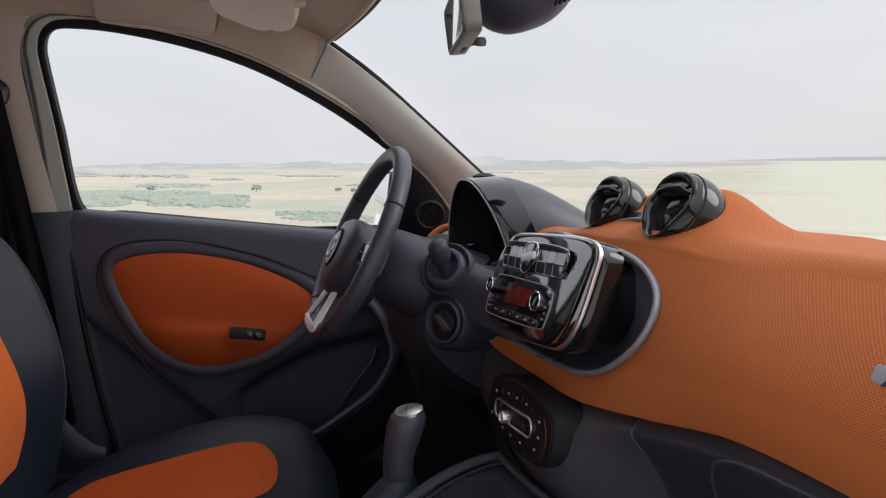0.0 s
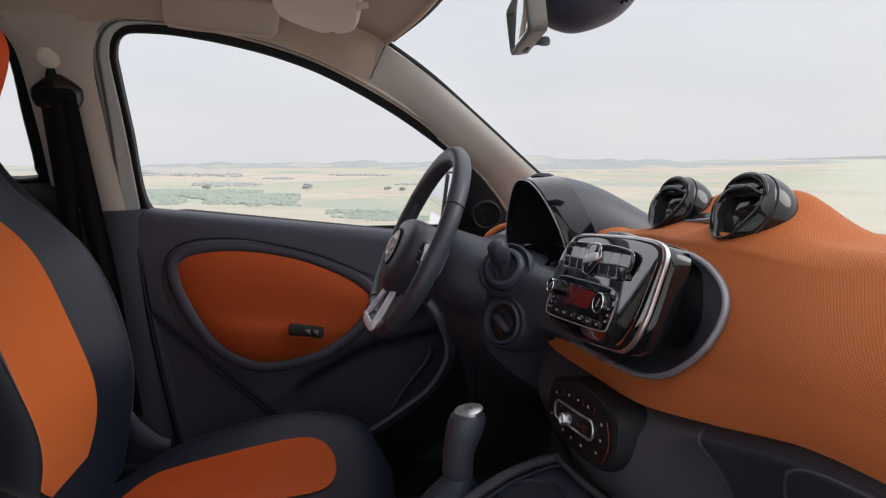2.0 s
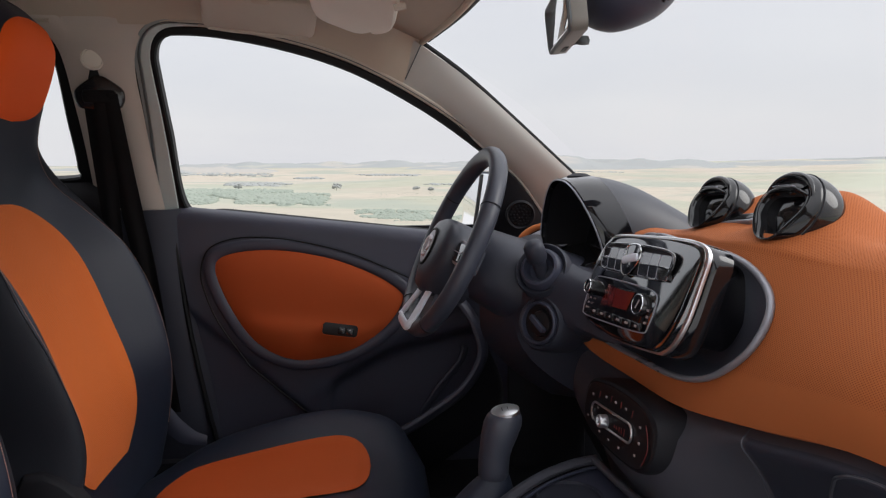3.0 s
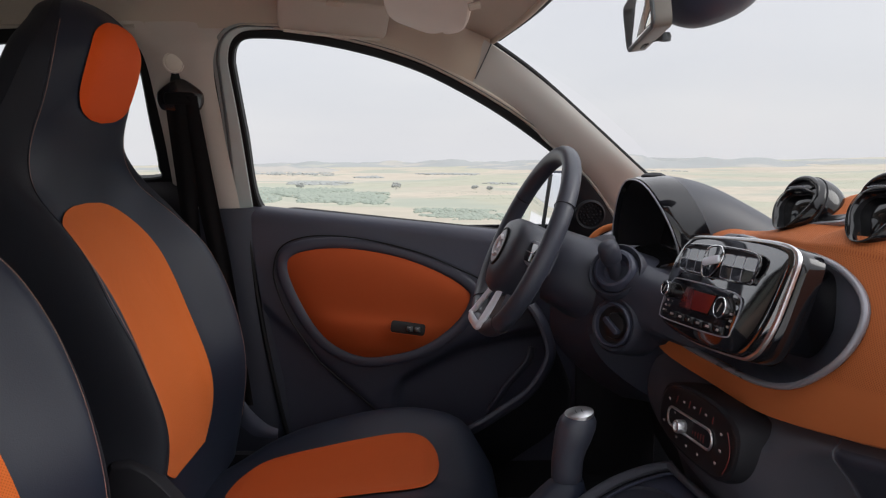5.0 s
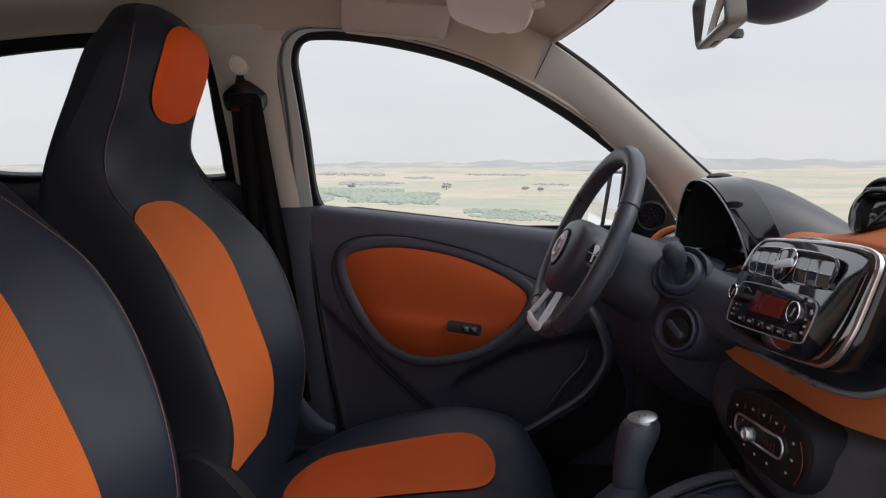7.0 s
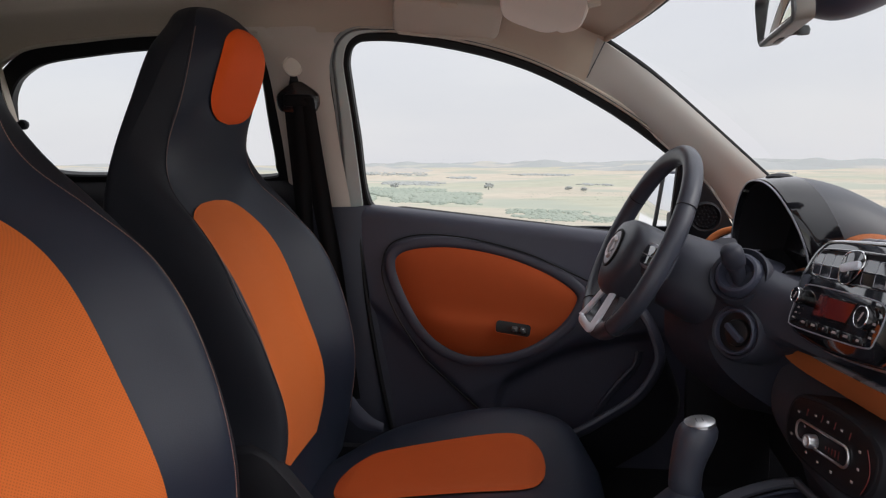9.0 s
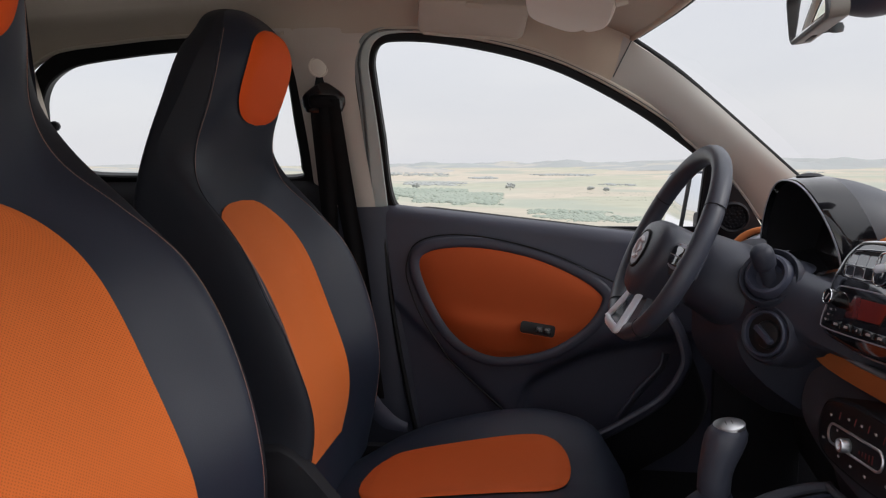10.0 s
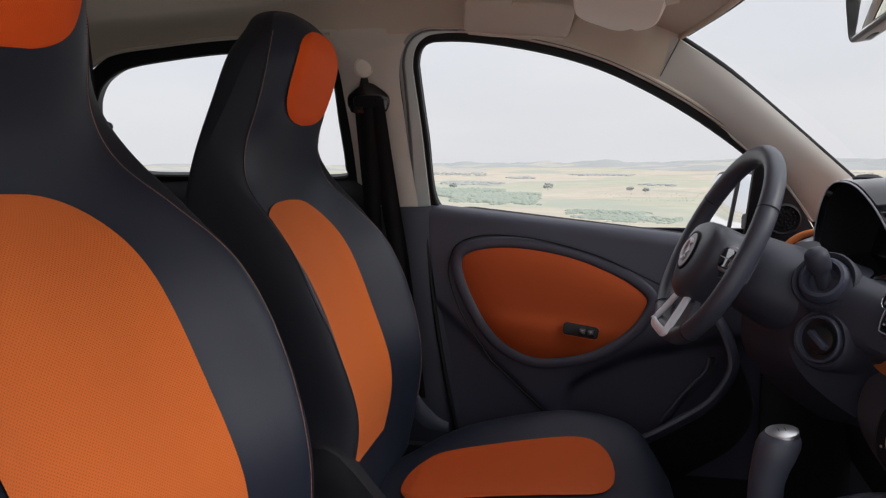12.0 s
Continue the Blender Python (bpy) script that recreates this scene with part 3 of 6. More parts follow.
# ---- rear door ----
RWIN = [(-1.140, 1.20), (-1.132, 1.285), (-1.106, 1.334), (-1.068, 1.363), (-1.015, 1.382), (-0.92, 1.394), (-0.76, 1.405), (-0.60, 1.402), (-0.535, 1.396), (-0.512, 1.365), (-0.509, 1.25), (-0.507, 1.150), (-0.522, 1.124), (-0.70, 1.126), (-0.90, 1.129), (-1.08, 1.140)]
rdoor = thing("rear_door", (-0.8, 0.74, 0.42), "closed dark rear door with a rounded window", "door")
rwin = [on_side(p.x, p.z) for p in curve_points([(x, 0, z) for x, z in RWIN], 300, True)]
part("window_seal", band(rwin, TH, -0.042, 0.0, 0.022, True), M_RUBBER, rdoor, "black rubber window seal")
rp = bmesh.new()
rp.faces.new([rp.verts.new(p + TH * 0.012) for p in rwin])
rpane = part("pane", rp, M_PANE, rdoor, "clear rear side window glass")
rpane.visible_shadow = False
part("door_card", grid(lambda u, v: Vector((-1.45 + 1.02 * u, 0.690 + 0.03 * max(0.0, v - 0.94) / 0.06, 0.42 + 0.69 * v)), 12, 24, thick=-0.02), M_DEEP, rdoor)
part("window_clip", lathe([(0.012, 0), (0.012, 0.01), (0.008, 0.014)], face_frame(on_side(-1.105, 1.25, 0.01), (0.3, -1, 0)), 14), M_DEEP, rdoor)
part("head_strip", sweep([roof_point((x_ + 1.6) / 1.797, 0.0) + Vector((0, -0.006, 0.002)) for x_ in [-1.18 + 0.68 * k / 40 for k in range(41)]], 0.0042, 8), M_BEIGEP, rdoor, "beige strip over the rear window")
# the side behind the rear window
part("quarter_trim", grid(lambda u, v: on_side(-1.6 + 0.48 * u - 0.0 * v, 1.08 + 0.32 * v, 0.006), 6, 6, thick=-0.02), M_BEIGEP, rdoor)

# ---- pillars ----
bp = thing("pillar_trim", (-0.42, 0.70, 0.42), "beige centre pillar trim above a black lower cover", "pillar trim")


def pillar(u, v):
    z = 1.052 + 0.395 * v
    x0, = lerp_rows(((1.05, -0.474), (1.10, -0.474), (1.206, -0.475), (1.294, -0.480), (1.366, -0.486), (1.402, -0.498), (1.447, -0.54)), z)
    x1, = lerp_rows(((1.046, -0.338), (1.10, -0.342), (1.191, -0.350), (1.267, -0.353), (1.327, -0.356), (1.374, -0.352), (1.407, -0.338), (1.447, -0.318)), z)
    x = x0 + (x1 - x0) * u
    bulge = 0.012 * (1 - abs(2 * u - 1) ** 4)
    tuck = min(1.0, max(0.0, (v - 0.86) / 0.12))
    return on_side(x, z, 0.002 + bulge - 0.018 * tuck * tuck * (3 - 2 * tuck) * min(1.0, 4.0 * u))


part("upper_trim", grid(pillar, 24, 30, thick=-0.008), M_POST, bp)


def pillar_low(u, v):
    z = 0.40 + 0.652 * v
    x = -0.520 + (0.215 + 0.08 * (1 - v)) * u
    return Vector((x, 0.722 - 0.024 * (1 - abs(2 * u - 1) ** 4) - 0.006 * v, z))


part("lower_trim", grid(pillar_low, 20, 20, thick=-0.01), M_KNEE, bp, "black plastic lower pillar cover")
GUIDE_UP = curve_points([(-0.328, 0.640, 0.622), (-0.3095, 0.640, 0.5955), (-0.2907, 0.640, 0.5755), (-0.2733, 0.640, 0.5605), (-0.250, 0.640, 0.550)], 24)
GUIDE_LOW = curve_points([(-0.331, 0.634, 0.618), (-0.3365, 0.634, 0.5700), (-0.322, 0.634, 0.551), (-0.3021, 0.634, 0.536), (-0.252, 0.634, 0.530)], 24)
part("belt_slot_cover", grid(lambda u, v: GUIDE_UP[int(round(u * 23))].lerp(GUIDE_LOW[int(round(u * 23))], v) + Vector((0, -0.003 * math.sin(v * math.pi), 0)), 23, 8, thick=-0.004), M_BLACK, bp, "curved grey plastic sill guide")

ap = thing("windscreen_pillar", (0.55, 0.70, 1.0), "beige windscreen pillar trim with a seam at its head", "pillar trim")
AP_UP = [(0.205, 0.606, 1.420), (0.234, 0.608, 1.400), (0.328, 0.620, 1.335), (0.440, 0.642, 1.242), (0.577, 0.668, 1.124), (0.70, 0.69, 1.02)]
AP_LOW = [(0.160, 0.640, 1.345), (0.196, 0.644, 1.322), (0.285, 0.664, 1.265), (0.387, 0.684, 1.183), (0.468, 0.702, 1.114), (0.535, 0.721, 1.026)]
up_pts = curve_points(AP_UP, 41)
low_pts = curve_points(AP_LOW, 41)


def apillar(u, v):
    i = min(int(round(u * 40)), 40)
    a, b = low_pts[i], up_pts[i]
    p = a.lerp(b, v)
    return p + Vector((-0.25, -0.9, 0.2)).normalized() * (0.013 * min(1.0, max(0.0, u - 0.08) / 0.3) * (1 - abs(2 * v - 1) ** 3) - 0.010 * max(0.0, 1 - u / 0.07))


part("trim", grid(apillar, 40, 14, thick=-0.008), M_PILLAR, ap)
part("screen_seal", sweep([p + Vector((0.004, 0.004, 0.003)) for p in up_pts], 0.005, 8), M_RUBBER, ap)
part("seam", sweep([roof_point(1.0, 0.012 + 0.110 * k / 12) + Vector((0.0015, -0.0045, -0.001)) for k in range(13)], 0.0013, 6), M_GREYSEAL, ap)
part("edge_bead", sweep([p + Vector((-0.004, -0.005, -0.002)) for p in low_pts], 0.004, 8), M_PILLAR, ap)
rap = thing("windscreen_pillar", (0.55, -0.77, 1.0), "beige windscreen pillar trim beside the open passenger door", "pillar trim")
part("trim", grid(lambda u, v: Vector((apillar(u, v).x, 2 * CY - apillar(u, v).y, apillar(u, v).z)), 40, 8, thick=0.008), M_BEIGEP, rap)

# windscreen
WS_T = [(0.240, 0.61, 1.408), (0.285, 0.32, 1.412), (0.300, CY, 1.413), (0.285, -0.39, 1.412), (0.240, -0.68, 1.408)]
WS_B = [(0.72, 0.69, 1.02), (0.90, 0.38, 1.03), (0.97, CY, 1.035), (0.90, -0.45, 1.03), (0.72, -0.76, 1.02)]
wst, wsb = curve_points(WS_T, 25), curve_points(WS_B, 25)
ws_bm = grid(lambda u, v: wst[int(round(u * 24))].lerp(wsb[int(round(u * 24))], v) + Vector((0.03, 0, 0.02)) * math.sin(v * math.pi), 24, 10)
ws = part("window_1", ws_bm, M_PANE)
ws.visible_shadow = False
tagged(ws, "large clear windscreen over the dashboard", "windscreen", kind="structure")
part_header = part("trim", sweep([p + Vector((0.0, 0, -0.004)) for p in wst], 0.011, 10, False, 0.6), M_BEIGE)
tagged(part_header, "beige cloth edge along the head of the windscreen", "trim", kind="structure")
seal_top = part("trim", sweep([p + Vector((0.012, 0, -0.001)) for p in wst], 0.005, 8), M_RUBBER)
tagged(seal_top, "black rubber seal along the windscreen", "trim", kind="structure")


# ---- seats ----
def seat_ring(cx, w, d, b, n=3.2, count=72, power=2.6):
    """A section (lateral, forward) with side bolsters that rise steeply for a high power."""
    out = []
    for k in range(count):
        a = k * math.tau / count
        c, s = math.cos(a), math.sin(a)
        q = math.copysign(abs(c) ** (2 / n), c)
        f = math.copysign(abs(s) ** (2 / n), s) * d / 2
        if s > 0:
            f += b * abs(q) ** power * s ** 0.5
        out.append((q * w, f))
    return out


# height, front surface x, half width, depth, bolster rise, the seam's share of the width
BACK = ((0.520, -0.327, 0.272, 0.124, 0.030, 0.911), (0.620, -0.346, 0.266, 0.134, 0.119, 0.903), (0.740, -0.361, 0.245, 0.146, 0.190, 0.905), (0.860, -0.405, 0.253, 0.151, 0.230, 0.930),
        (0.970, -0.447, 0.252, 0.141, 0.222, 0.950), (1.060, -0.494, 0.237, 0.108, 0.172, 0.877), (1.130, -0.499, 0.233, 0.090, 0.050, 0.770), (1.190, -0.483, 0.218, 0.096, -0.031, 0.742),
        (1.260, -0.448, 0.190, 0.121, -0.068, 0.780), (1.340, -0.418, 0.157, 0.134, -0.081, 0.842), (1.382, -0.424, 0.120, 0.110, -0.062, 0.885), (1.408, -0.444, 0.090, 0.082, -0.040, 0.900), (1.422, -0.464, 0.054, 0.050, -0.018, 0.920), (1.427, -0.477, 0.020, 0.022, -0.005, 0.940))
CUSH = ((-0.33, 0.530, 0.20, 0.16, 0.010), (-0.22, 0.555, 0.235, 0.17, 0.075), (-0.10, 0.571, 0.245, 0.17, 0.112), (0.02, 0.584, 0.245, 0.16, 0.126), (0.11, 0.593, 0.240, 0.145, 0.094), (0.17, 0.588, 0.222, 0.125, 0.058), (0.205, 0.568, 0.190, 0.085, 0.0), (0.222, 0.545, 0.13, 0.04, 0.0))


def back_front(q, z, lift=0.0):
    x, w, d, b, seam = lerp_rows(BACK, z)
    n = 3.2
    q = max(-0.995, min(0.995, q))
    f = d / 2 * ((1 - abs(q) ** n) ** (1 / n) - 1) + b * abs(q) ** 4.0 * (1 - abs(q) ** n) ** 0.25
    out = max(0.0, (abs(q) - 0.6) / 0.4) * math.copysign(1, q)
    return Vector((x + f + lift * 0.92, q * w + lift * out, z + lift * 0.39 * (1 if z < 1.15 else 0.2)))


def cush_top(q, x, lift=0.0):
    z, w, d, b = lerp_rows(CUSH, x)
    n = 3.2
    f = d / 2 * ((1 - min(abs(q), 0.999) ** n) ** (1 / n) - 1) + b * abs(q) ** 2.6 * (1 - min(abs(q), 0.999) ** n) ** 0.25
    return Vector((x, q * w, z + f + lift))


def patch(fn, bounds, s0, s1, nu=28, nv=40):
    """A fitted panel on a padded surface: bounds(s) gives its half width as a share of the seat's."""
    def p(u, v):
        s = s0 + (s1 - s0) * v
        q = bounds(v) * (2 * u - 1)
        e = min(u, 1 - u) * 12
        g = min(v, 1 - v) * 14
        return fn(q, s, 0.0035 * min(1.0, e, g) + 0.0032)
    return grid(p, nu, nv, uv=lambda u, v: ((2 * u - 1) * 0.13, (s1 - s0) * v * 1.08), thick=0)


def panel_width(v):
    """Half width of the back panel as a share of the seat's: pointed below, rounded corners above."""
    w, = lerp_rows(((0.0, 0.30), (0.03, 0.385), (0.08, 0.480), (0.15, 0.540), (0.24, 0.568), (0.34, 0.575), (0.55, 0.575), (0.8, 0.575), (1.0, 0.575)), v)
    return w * max(0.0, 1 - max(0.0, (v - 0.80) / 0.20) ** 2.8) ** 0.40 + 0.002


def build_seat(at, label, recline=0.0):
    seat = thing("car_seat", (at[0], at[1], 0.32), label, "seat", "front seats")
    base = Matrix.Translation(at) @ Matrix.Translation((-0.30, 0, 0.60)) @ pose(0, 0, 0, 0, -recline, 0) @ Matrix.Translation((0.30, 0, -0.60))
    rings = []
    for i in range(84):
        z = BACK[0][0] + (BACK[-1][0] - BACK[0][0]) * (1 - (1 - i / 83) ** 1.5)
        x, w, d, b, seam = lerp_rows(BACK, z)
        rings.append([base @ Vector((x - d / 2 + f, y, z)) for y, f in seat_ring(0, w, d, b, count=120, power=4.0)])
    bm = loft(rings)
    back = base.inverted()
    for f in bm.faces:
        c = back @ f.calc_center_median()
        x, w, d, b, seam = lerp_rows(BACK, c.z)
        if abs(c.y) > w * seam or c.x < x - d * 0.5 + b * 0.35:
            f.material_index = 1
    backrest = part("backrest", bm, M_LEATHER, seat, sharp=60)
    backrest.data.materials.append(M_SIDE)
    m = patch(back_front, panel_width, 0.613, 1.086, 56, 190)
    m.transform(base)
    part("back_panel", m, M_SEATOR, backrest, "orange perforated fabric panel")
    m = patch(back_front, lambda v: (0.090 + 0.012 * math.sin(math.pi * v) - 0.014 * v ** 2) / lerp_rows(BACK, 1.224 + 0.166 * v)[1] * max(0.0, 1 - abs(2 * v - 1) ** 5) ** 0.5 + 0.001, 1.224, 1.390, 24, 48)
    m.transform(base)
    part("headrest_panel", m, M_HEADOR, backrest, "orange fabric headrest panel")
    for s in (-1, 1):
        zs = [0.60 + 0.80 * k / 90 for k in range(91)]
        part("seam", sweep([base @ back_front(s * lerp_rows(BACK, z)[4], z, 0.0004) for z in zs], 0.0009, 5), M_SIDE, backrest)
        st = bmesh.new()
        for k in range(0, 230):
            z = 0.61 + 0.77 * k / 230
            q = lerp_rows(BACK, z)[4] - 0.012
            a, b2 = back_front(s * q, z, 0.0006), back_front(s * q, z + 0.0022, 0.0006)
            sweep([base @ a, base @ b2], 0.00042, 4, bm=st)
        part("stitching", st, M_THREAD, backrest, "orange stitching")
    base = Matrix.Translation(at)
    rings = []
    for i in range(50):
        x = CUSH[0][0] + (CUSH[-1][0] - CUSH[0][0]) * i / 49
        z, w, d, b = lerp_rows(CUSH, x)
        rings.append([base @ Vector((x, y, z - d / 2 + f)) for y, f in seat_ring(0, w, d, b)])
    cushion = part("cushion", loft(rings), M_LEATHER, seat, sharp=60)
    m = patch(cush_top, lambda v: (0.43 + 0.12 * v) * max(0.0, 1 - max(0.0, 1 - v / 0.16) ** 2.2) ** 0.5 * min(1.0, (1 - max(0.0, 2 * v - 1) ** 7)) ** 0.5 + 0.001, -0.280, 0.115, 40, 170)
    m.transform(base)
    part("cushion_panel", m, M_CUSHOR, cushion, "orange fabric panel, darkened for shade")
    cs = [base @ cush_top(s * 0.97, x, 0.001) for s, x in [(-1, -0.2 + 0.36 * k / 20) for k in range(21)]]
    part("stitching", sweep(cs, 0.0008, 5), M_THREAD, cushion, "orange stitching")
    SIDEC = [(-0.20, -0.12), (0.36, -0.12), (0.385, -0.06), (0.30, -0.025), (0.14, 0.0), (0.06, 0.030), (0.0, 0.080), (-0.05, 0.135), (-0.09, 0.182), (-0.125, 0.214), (-0.17, 0.215), (-0.20, 0.10)]
    side2 = [(p.x, p.y) for p in curve_points([(x, y, 0) for x, y in SIDEC], 64, True)]
    for s in (-1, 1):
        m = base @ face_frame((-0.20, s * 0.262, 0.50), (0, s, 0), (0, 0, 1))
        # the cover's near-black colour carries the shade between the seats
        part("side_cover", plate([(x * -s, y if s < 0 else min(y, 0.02)) for x, y in (side2 if s < 0 else reversed(side2))], m, 0.028, 0.013, None, 6), M_DEEP, seat, "plastic recliner cover, blackened for the shade between the seats")
        part("rail", box(base @ Matrix.Translation((-0.05, s * 0.19, 0.36)), 0.46, 0.04, 0.08, 0.006), M_DEEP, seat)
    return seat


build_seat((0.0, 0.334, 0.0), "black driver's seat with orange panels and an integrated headrest")
build_seat((0.020, -0.332, 0.055), "black passenger seat with orange panels, leaning a little back", 4.1)

# ---- seat belt ----
belt = thing("seat_belt", (-0.44, 0.68, 0.50), "black seat belt hanging from a round pillar anchor", "seat belt")
anchor_m = face_frame((-0.427, 0.602, 1.364), (0.2, -1, -0.1))
part("anchor_cap", lathe([(0.0225, -0.015), (0.0228, 0.0), (0.0215, 0.0035), (0.0195, 0.0045), (0.0188, 0.0025), (0.0180, 0.0025), (0.0172, 0.0050), (0.012, 0.0062), (0.001, 0.0066)], anchor_m, 36), M_VISOR, belt, "beige anchor cap")
part("buckle_tab", plate([(-0.013, 0.0), (-0.006, 0.028), (0.006, 0.028), (0.013, 0.0)], anchor_m @ Matrix.Translation((0, -0.045, 0)), 0.004, 0.001), M_RUBBER, belt)
GUIDE = [(-0.030, -0.036), (0.030, -0.036), (0.043, -0.026), (0.047, -0.010), (0.042, 0.006), (0.014, 0.027), (0.0, 0.031), (-0.014, 0.027), (-0.042, 0.006), (-0.047, -0.010), (-0.043, -0.026)]
gd_m = face_frame((-0.419, 0.602, 1.300), (0.2, -1, -0.1))
guide2 = [(p.x, p.y) for p in curve_points([(x, y, 0) for x, y in GUIDE], 60, True)]
part("guide_ring", plate(guide2, gd_m, 0.016, 0.006), M_GLOSSDARK, belt, "gloss black belt guide")
part("guide_fold", plate(rounded(0.064, 0.026, 0.008, 5), gd_m @ Matrix.Translation((0, -0.010, 0.006)), 0.010, 0.005), M_WEB, belt)
web_c = curve_points([(-0.417, 0.600, 1.295), (-0.417, 0.607, 1.262), (-0.414, 0.622, 1.17), (-0.409, 0.640, 1.057), (-0.398, 0.655, 0.90), (-0.385, 0.660, 0.60)], 60)


def web(u, v, side):
    """Two straps that leave the guide one over the other and part on the way down."""
    c = web_c[int(round(v * 59))]
    gap = 0.0045 * max(0.0, (v - 0.27) / 0.10)
    lo, hi = (-0.034 - 0.006 * v, 0.010 - 0.010 * v - gap) if side < 0 else (-0.020 + 0.020 * min(1.0, v * 3.4) + gap, 0.033 + 0.042 * v)
    return c + Vector((lo + (hi - lo) * u, 0.003 * math.sin(u * 7 + v * 5) + (0.003 if side > 0 else 0.0), 0))


part("webbing", grid(lambda u, v: web(u, v, -1), 8, 59, thick=0.0015), M_WEB, belt)
part("webbing", grid(lambda u, v: web(u, v, 1), 8, 59, thick=0.0015), M_WEB, belt)

# ---- overhead ----
gl = thing("glasses_case", (-0.08, 0.55, 1.43), "beige fold-down glasses case above the door", "glasses case")
gm = face_frame((-0.080, 0.508, 1.430), (0.02, -0.55, -1), (-0.21, 1.0, -0.55))
part("lid", plate(rounded(0.215, 0.100, 0.014), gm, 0.022, 0.008), M_BEIGEP, gl)
part("lid_lip", sweep([gm @ Vector((-0.096, 0.046, 0.0)), gm @ Vector((-0.05, 0.0475, 0.001)), gm @ Vector((0.05, 0.0475, 0.001)), gm @ Vector((0.096, 0.046, 0.0))], 0.0035, 8), M_BEIGEP, gl)
part("thumb_notch", plate(rounded(0.034, 0.014, 0.006), gm @ Matrix.Translation((0, -0.044, 0.0015)), 0.004, 0.0015), M_BEIGE, gl)
sv = thing("sun_visor", (0.10, 0.34, 1.40), "beige cloth sun visor folded up under the headliner", "sun visor")
vm = face_frame((0.080, 0.318, 1.410), (-0.25, -0.14, -1), (1, 0.18, 0))
VISOR = [(0.030, 0.16), (0.028, 0.30), (0.030, 0.384), (0.042, 0.416), (0.070, 0.430), (0.100, 0.440), (0.118, 0.432), (0.1285, 0.418), (0.1330, 0.412), (0.1375, 0.418), (0.147, 0.412), (0.163, 0.385), (0.172, 0.34), (0.174, 0.25), (0.172, 0.16)]
v_in = vm.inverted()
vis2 = []
for p in curve_points([(x, y, 0) for x, y in VISOR], 110, True):
    q = v_in @ Vector((p.x, p.y, 1.410 - 0.25 * (p.x - 0.080) - 0.14 * (p.y - 0.318)))
    vis2.append((q.x, q.y))
area = sum(a[0] * b[1] - b[0] * a[1] for a, b in zip(vis2, vis2[1:] + vis2[:1]))
part("blade", plate(vis2 if area > 0 else list(reversed(vis2)), vm, 0.026, 0.010), M_VISOR, sv)
part("clip", sweep([(0.168, 0.21, 1.388), (0.186, 0.21, 1.392)], 0.006, 10), M_BEIGEP, sv, "beige visor clip")

mir = thing("rear_view_mirror", (0.46, 0.0, 1.40), "grey rear view mirror on a black sensor housing", "mirror")
mm = face_frame((0.370, 0.0, 1.332), (-1, 0.13, -0.12), (0, 0, 1))
part("shell", plate(rounded(0.202, 0.064, 0.013, 8), mm, 0.020, 0.004), M_SHELL, mir, "grey brown mirror shell")
part("shell_rim", sweep([mm @ Vector((x, y, 0.0)) for x, y in rounded(0.196, 0.058, 0.012, 8)], 0.0030, 8, True), M_GREYSEAL, mir, "dark rim round the glass")
part("shell_slot", box(mm @ pose(-0.045, -0.0320, -0.012, 90, 0, 0), 0.040, 0.006, 0.002, 0.001), M_RUBBER, mir)
part("mirror_glass", plate(rounded(0.192, 0.054, 0.011, 8), mm @ Matrix.Translation((0, 0, 0.0015)), 0.003, 0.001), M_MIRROR, mir, "silvered mirror glass")
part("dip_lever", sweep([(0.388, 0.02, 1.306), (0.402, 0.004, 1.306)], 0.004, 10), M_GREYSEAL, mir)
part("lever_knob", lathe([(0.001, -0.006), (0.007, -0.005), (0.008, 0.0), (0.006, 0.005), (0.001, 0.006)], pose(0.405, 0.000, 1.306), 12), M_GREYSEAL, mir)
pod_pts = [((0.398, 1.385), 0.03), ((0.408, 1.36), 0.050), ((0.44, 1.350), 0.056), ((0.475, 1.355), 0.055), ((0.51, 1.368), 0.048), ((0.545, 1.390), 0.02)]
hrows = [(k, x, z, r) for k, ((x, z), r) in enumerate(pod_pts)]
rings = []
for k in range(25):
    x, z, r = lerp_rows(hrows, k * 5 / 24)
    rings.append([Vector((x + r * 0.1 * math.cos(a), 0.075 * (r / 0.055) * math.cos(a), z + 0.012 + r * 0.78 * math.sin(a))) for a in [q * math.tau / 40 for q in range(40)]])
part("sensor_housing", loft(rings), M_BLACK, mir, "black sensor housing")
for k in range(4):
    part("slot", box(pose(0.486 + 0.007 * k, -0.066 + 0.003 * k, 1.350 + 0.003 * k, 20, 15, 0), 0.003, 0.006, 0.020, 0.001), M_RUBBER, mir)
part("stem", sweep([(0.415, 0.0, 1.36), (0.45, 0.0, 1.365)], 0.010, 12), M_GREYSEAL, mir)


# ---- dashboard ----
DASH_LOW = ((-0.72, 0.890, 0.600), (-0.52, 0.893, 0.575), (-0.36, 0.893, 0.550), (-0.22, 0.867, 0.525), (-0.10, 0.848, 0.503), (0.02, 0.848, 0.487), (0.14, 0.857, 0.464), (0.20, 0.873, 0.458), (0.23, 0.884, 0.456))
DASH_TOP = ((-0.72, 1.058, 0.70), (-0.52, 1.064, 0.665), (-0.36, 1.062, 0.635), (-0.22, 1.061, 0.598), (-0.10, 1.066, 0.568), (0.02, 1.064, 0.558), (0.20, 1.050, 0.566))


def bump_at(x, y, cx, cy, rx, ry, h):
    return h * math.exp(-((x - cx) / rx) ** 2 - ((y - cy) / ry) ** 2)


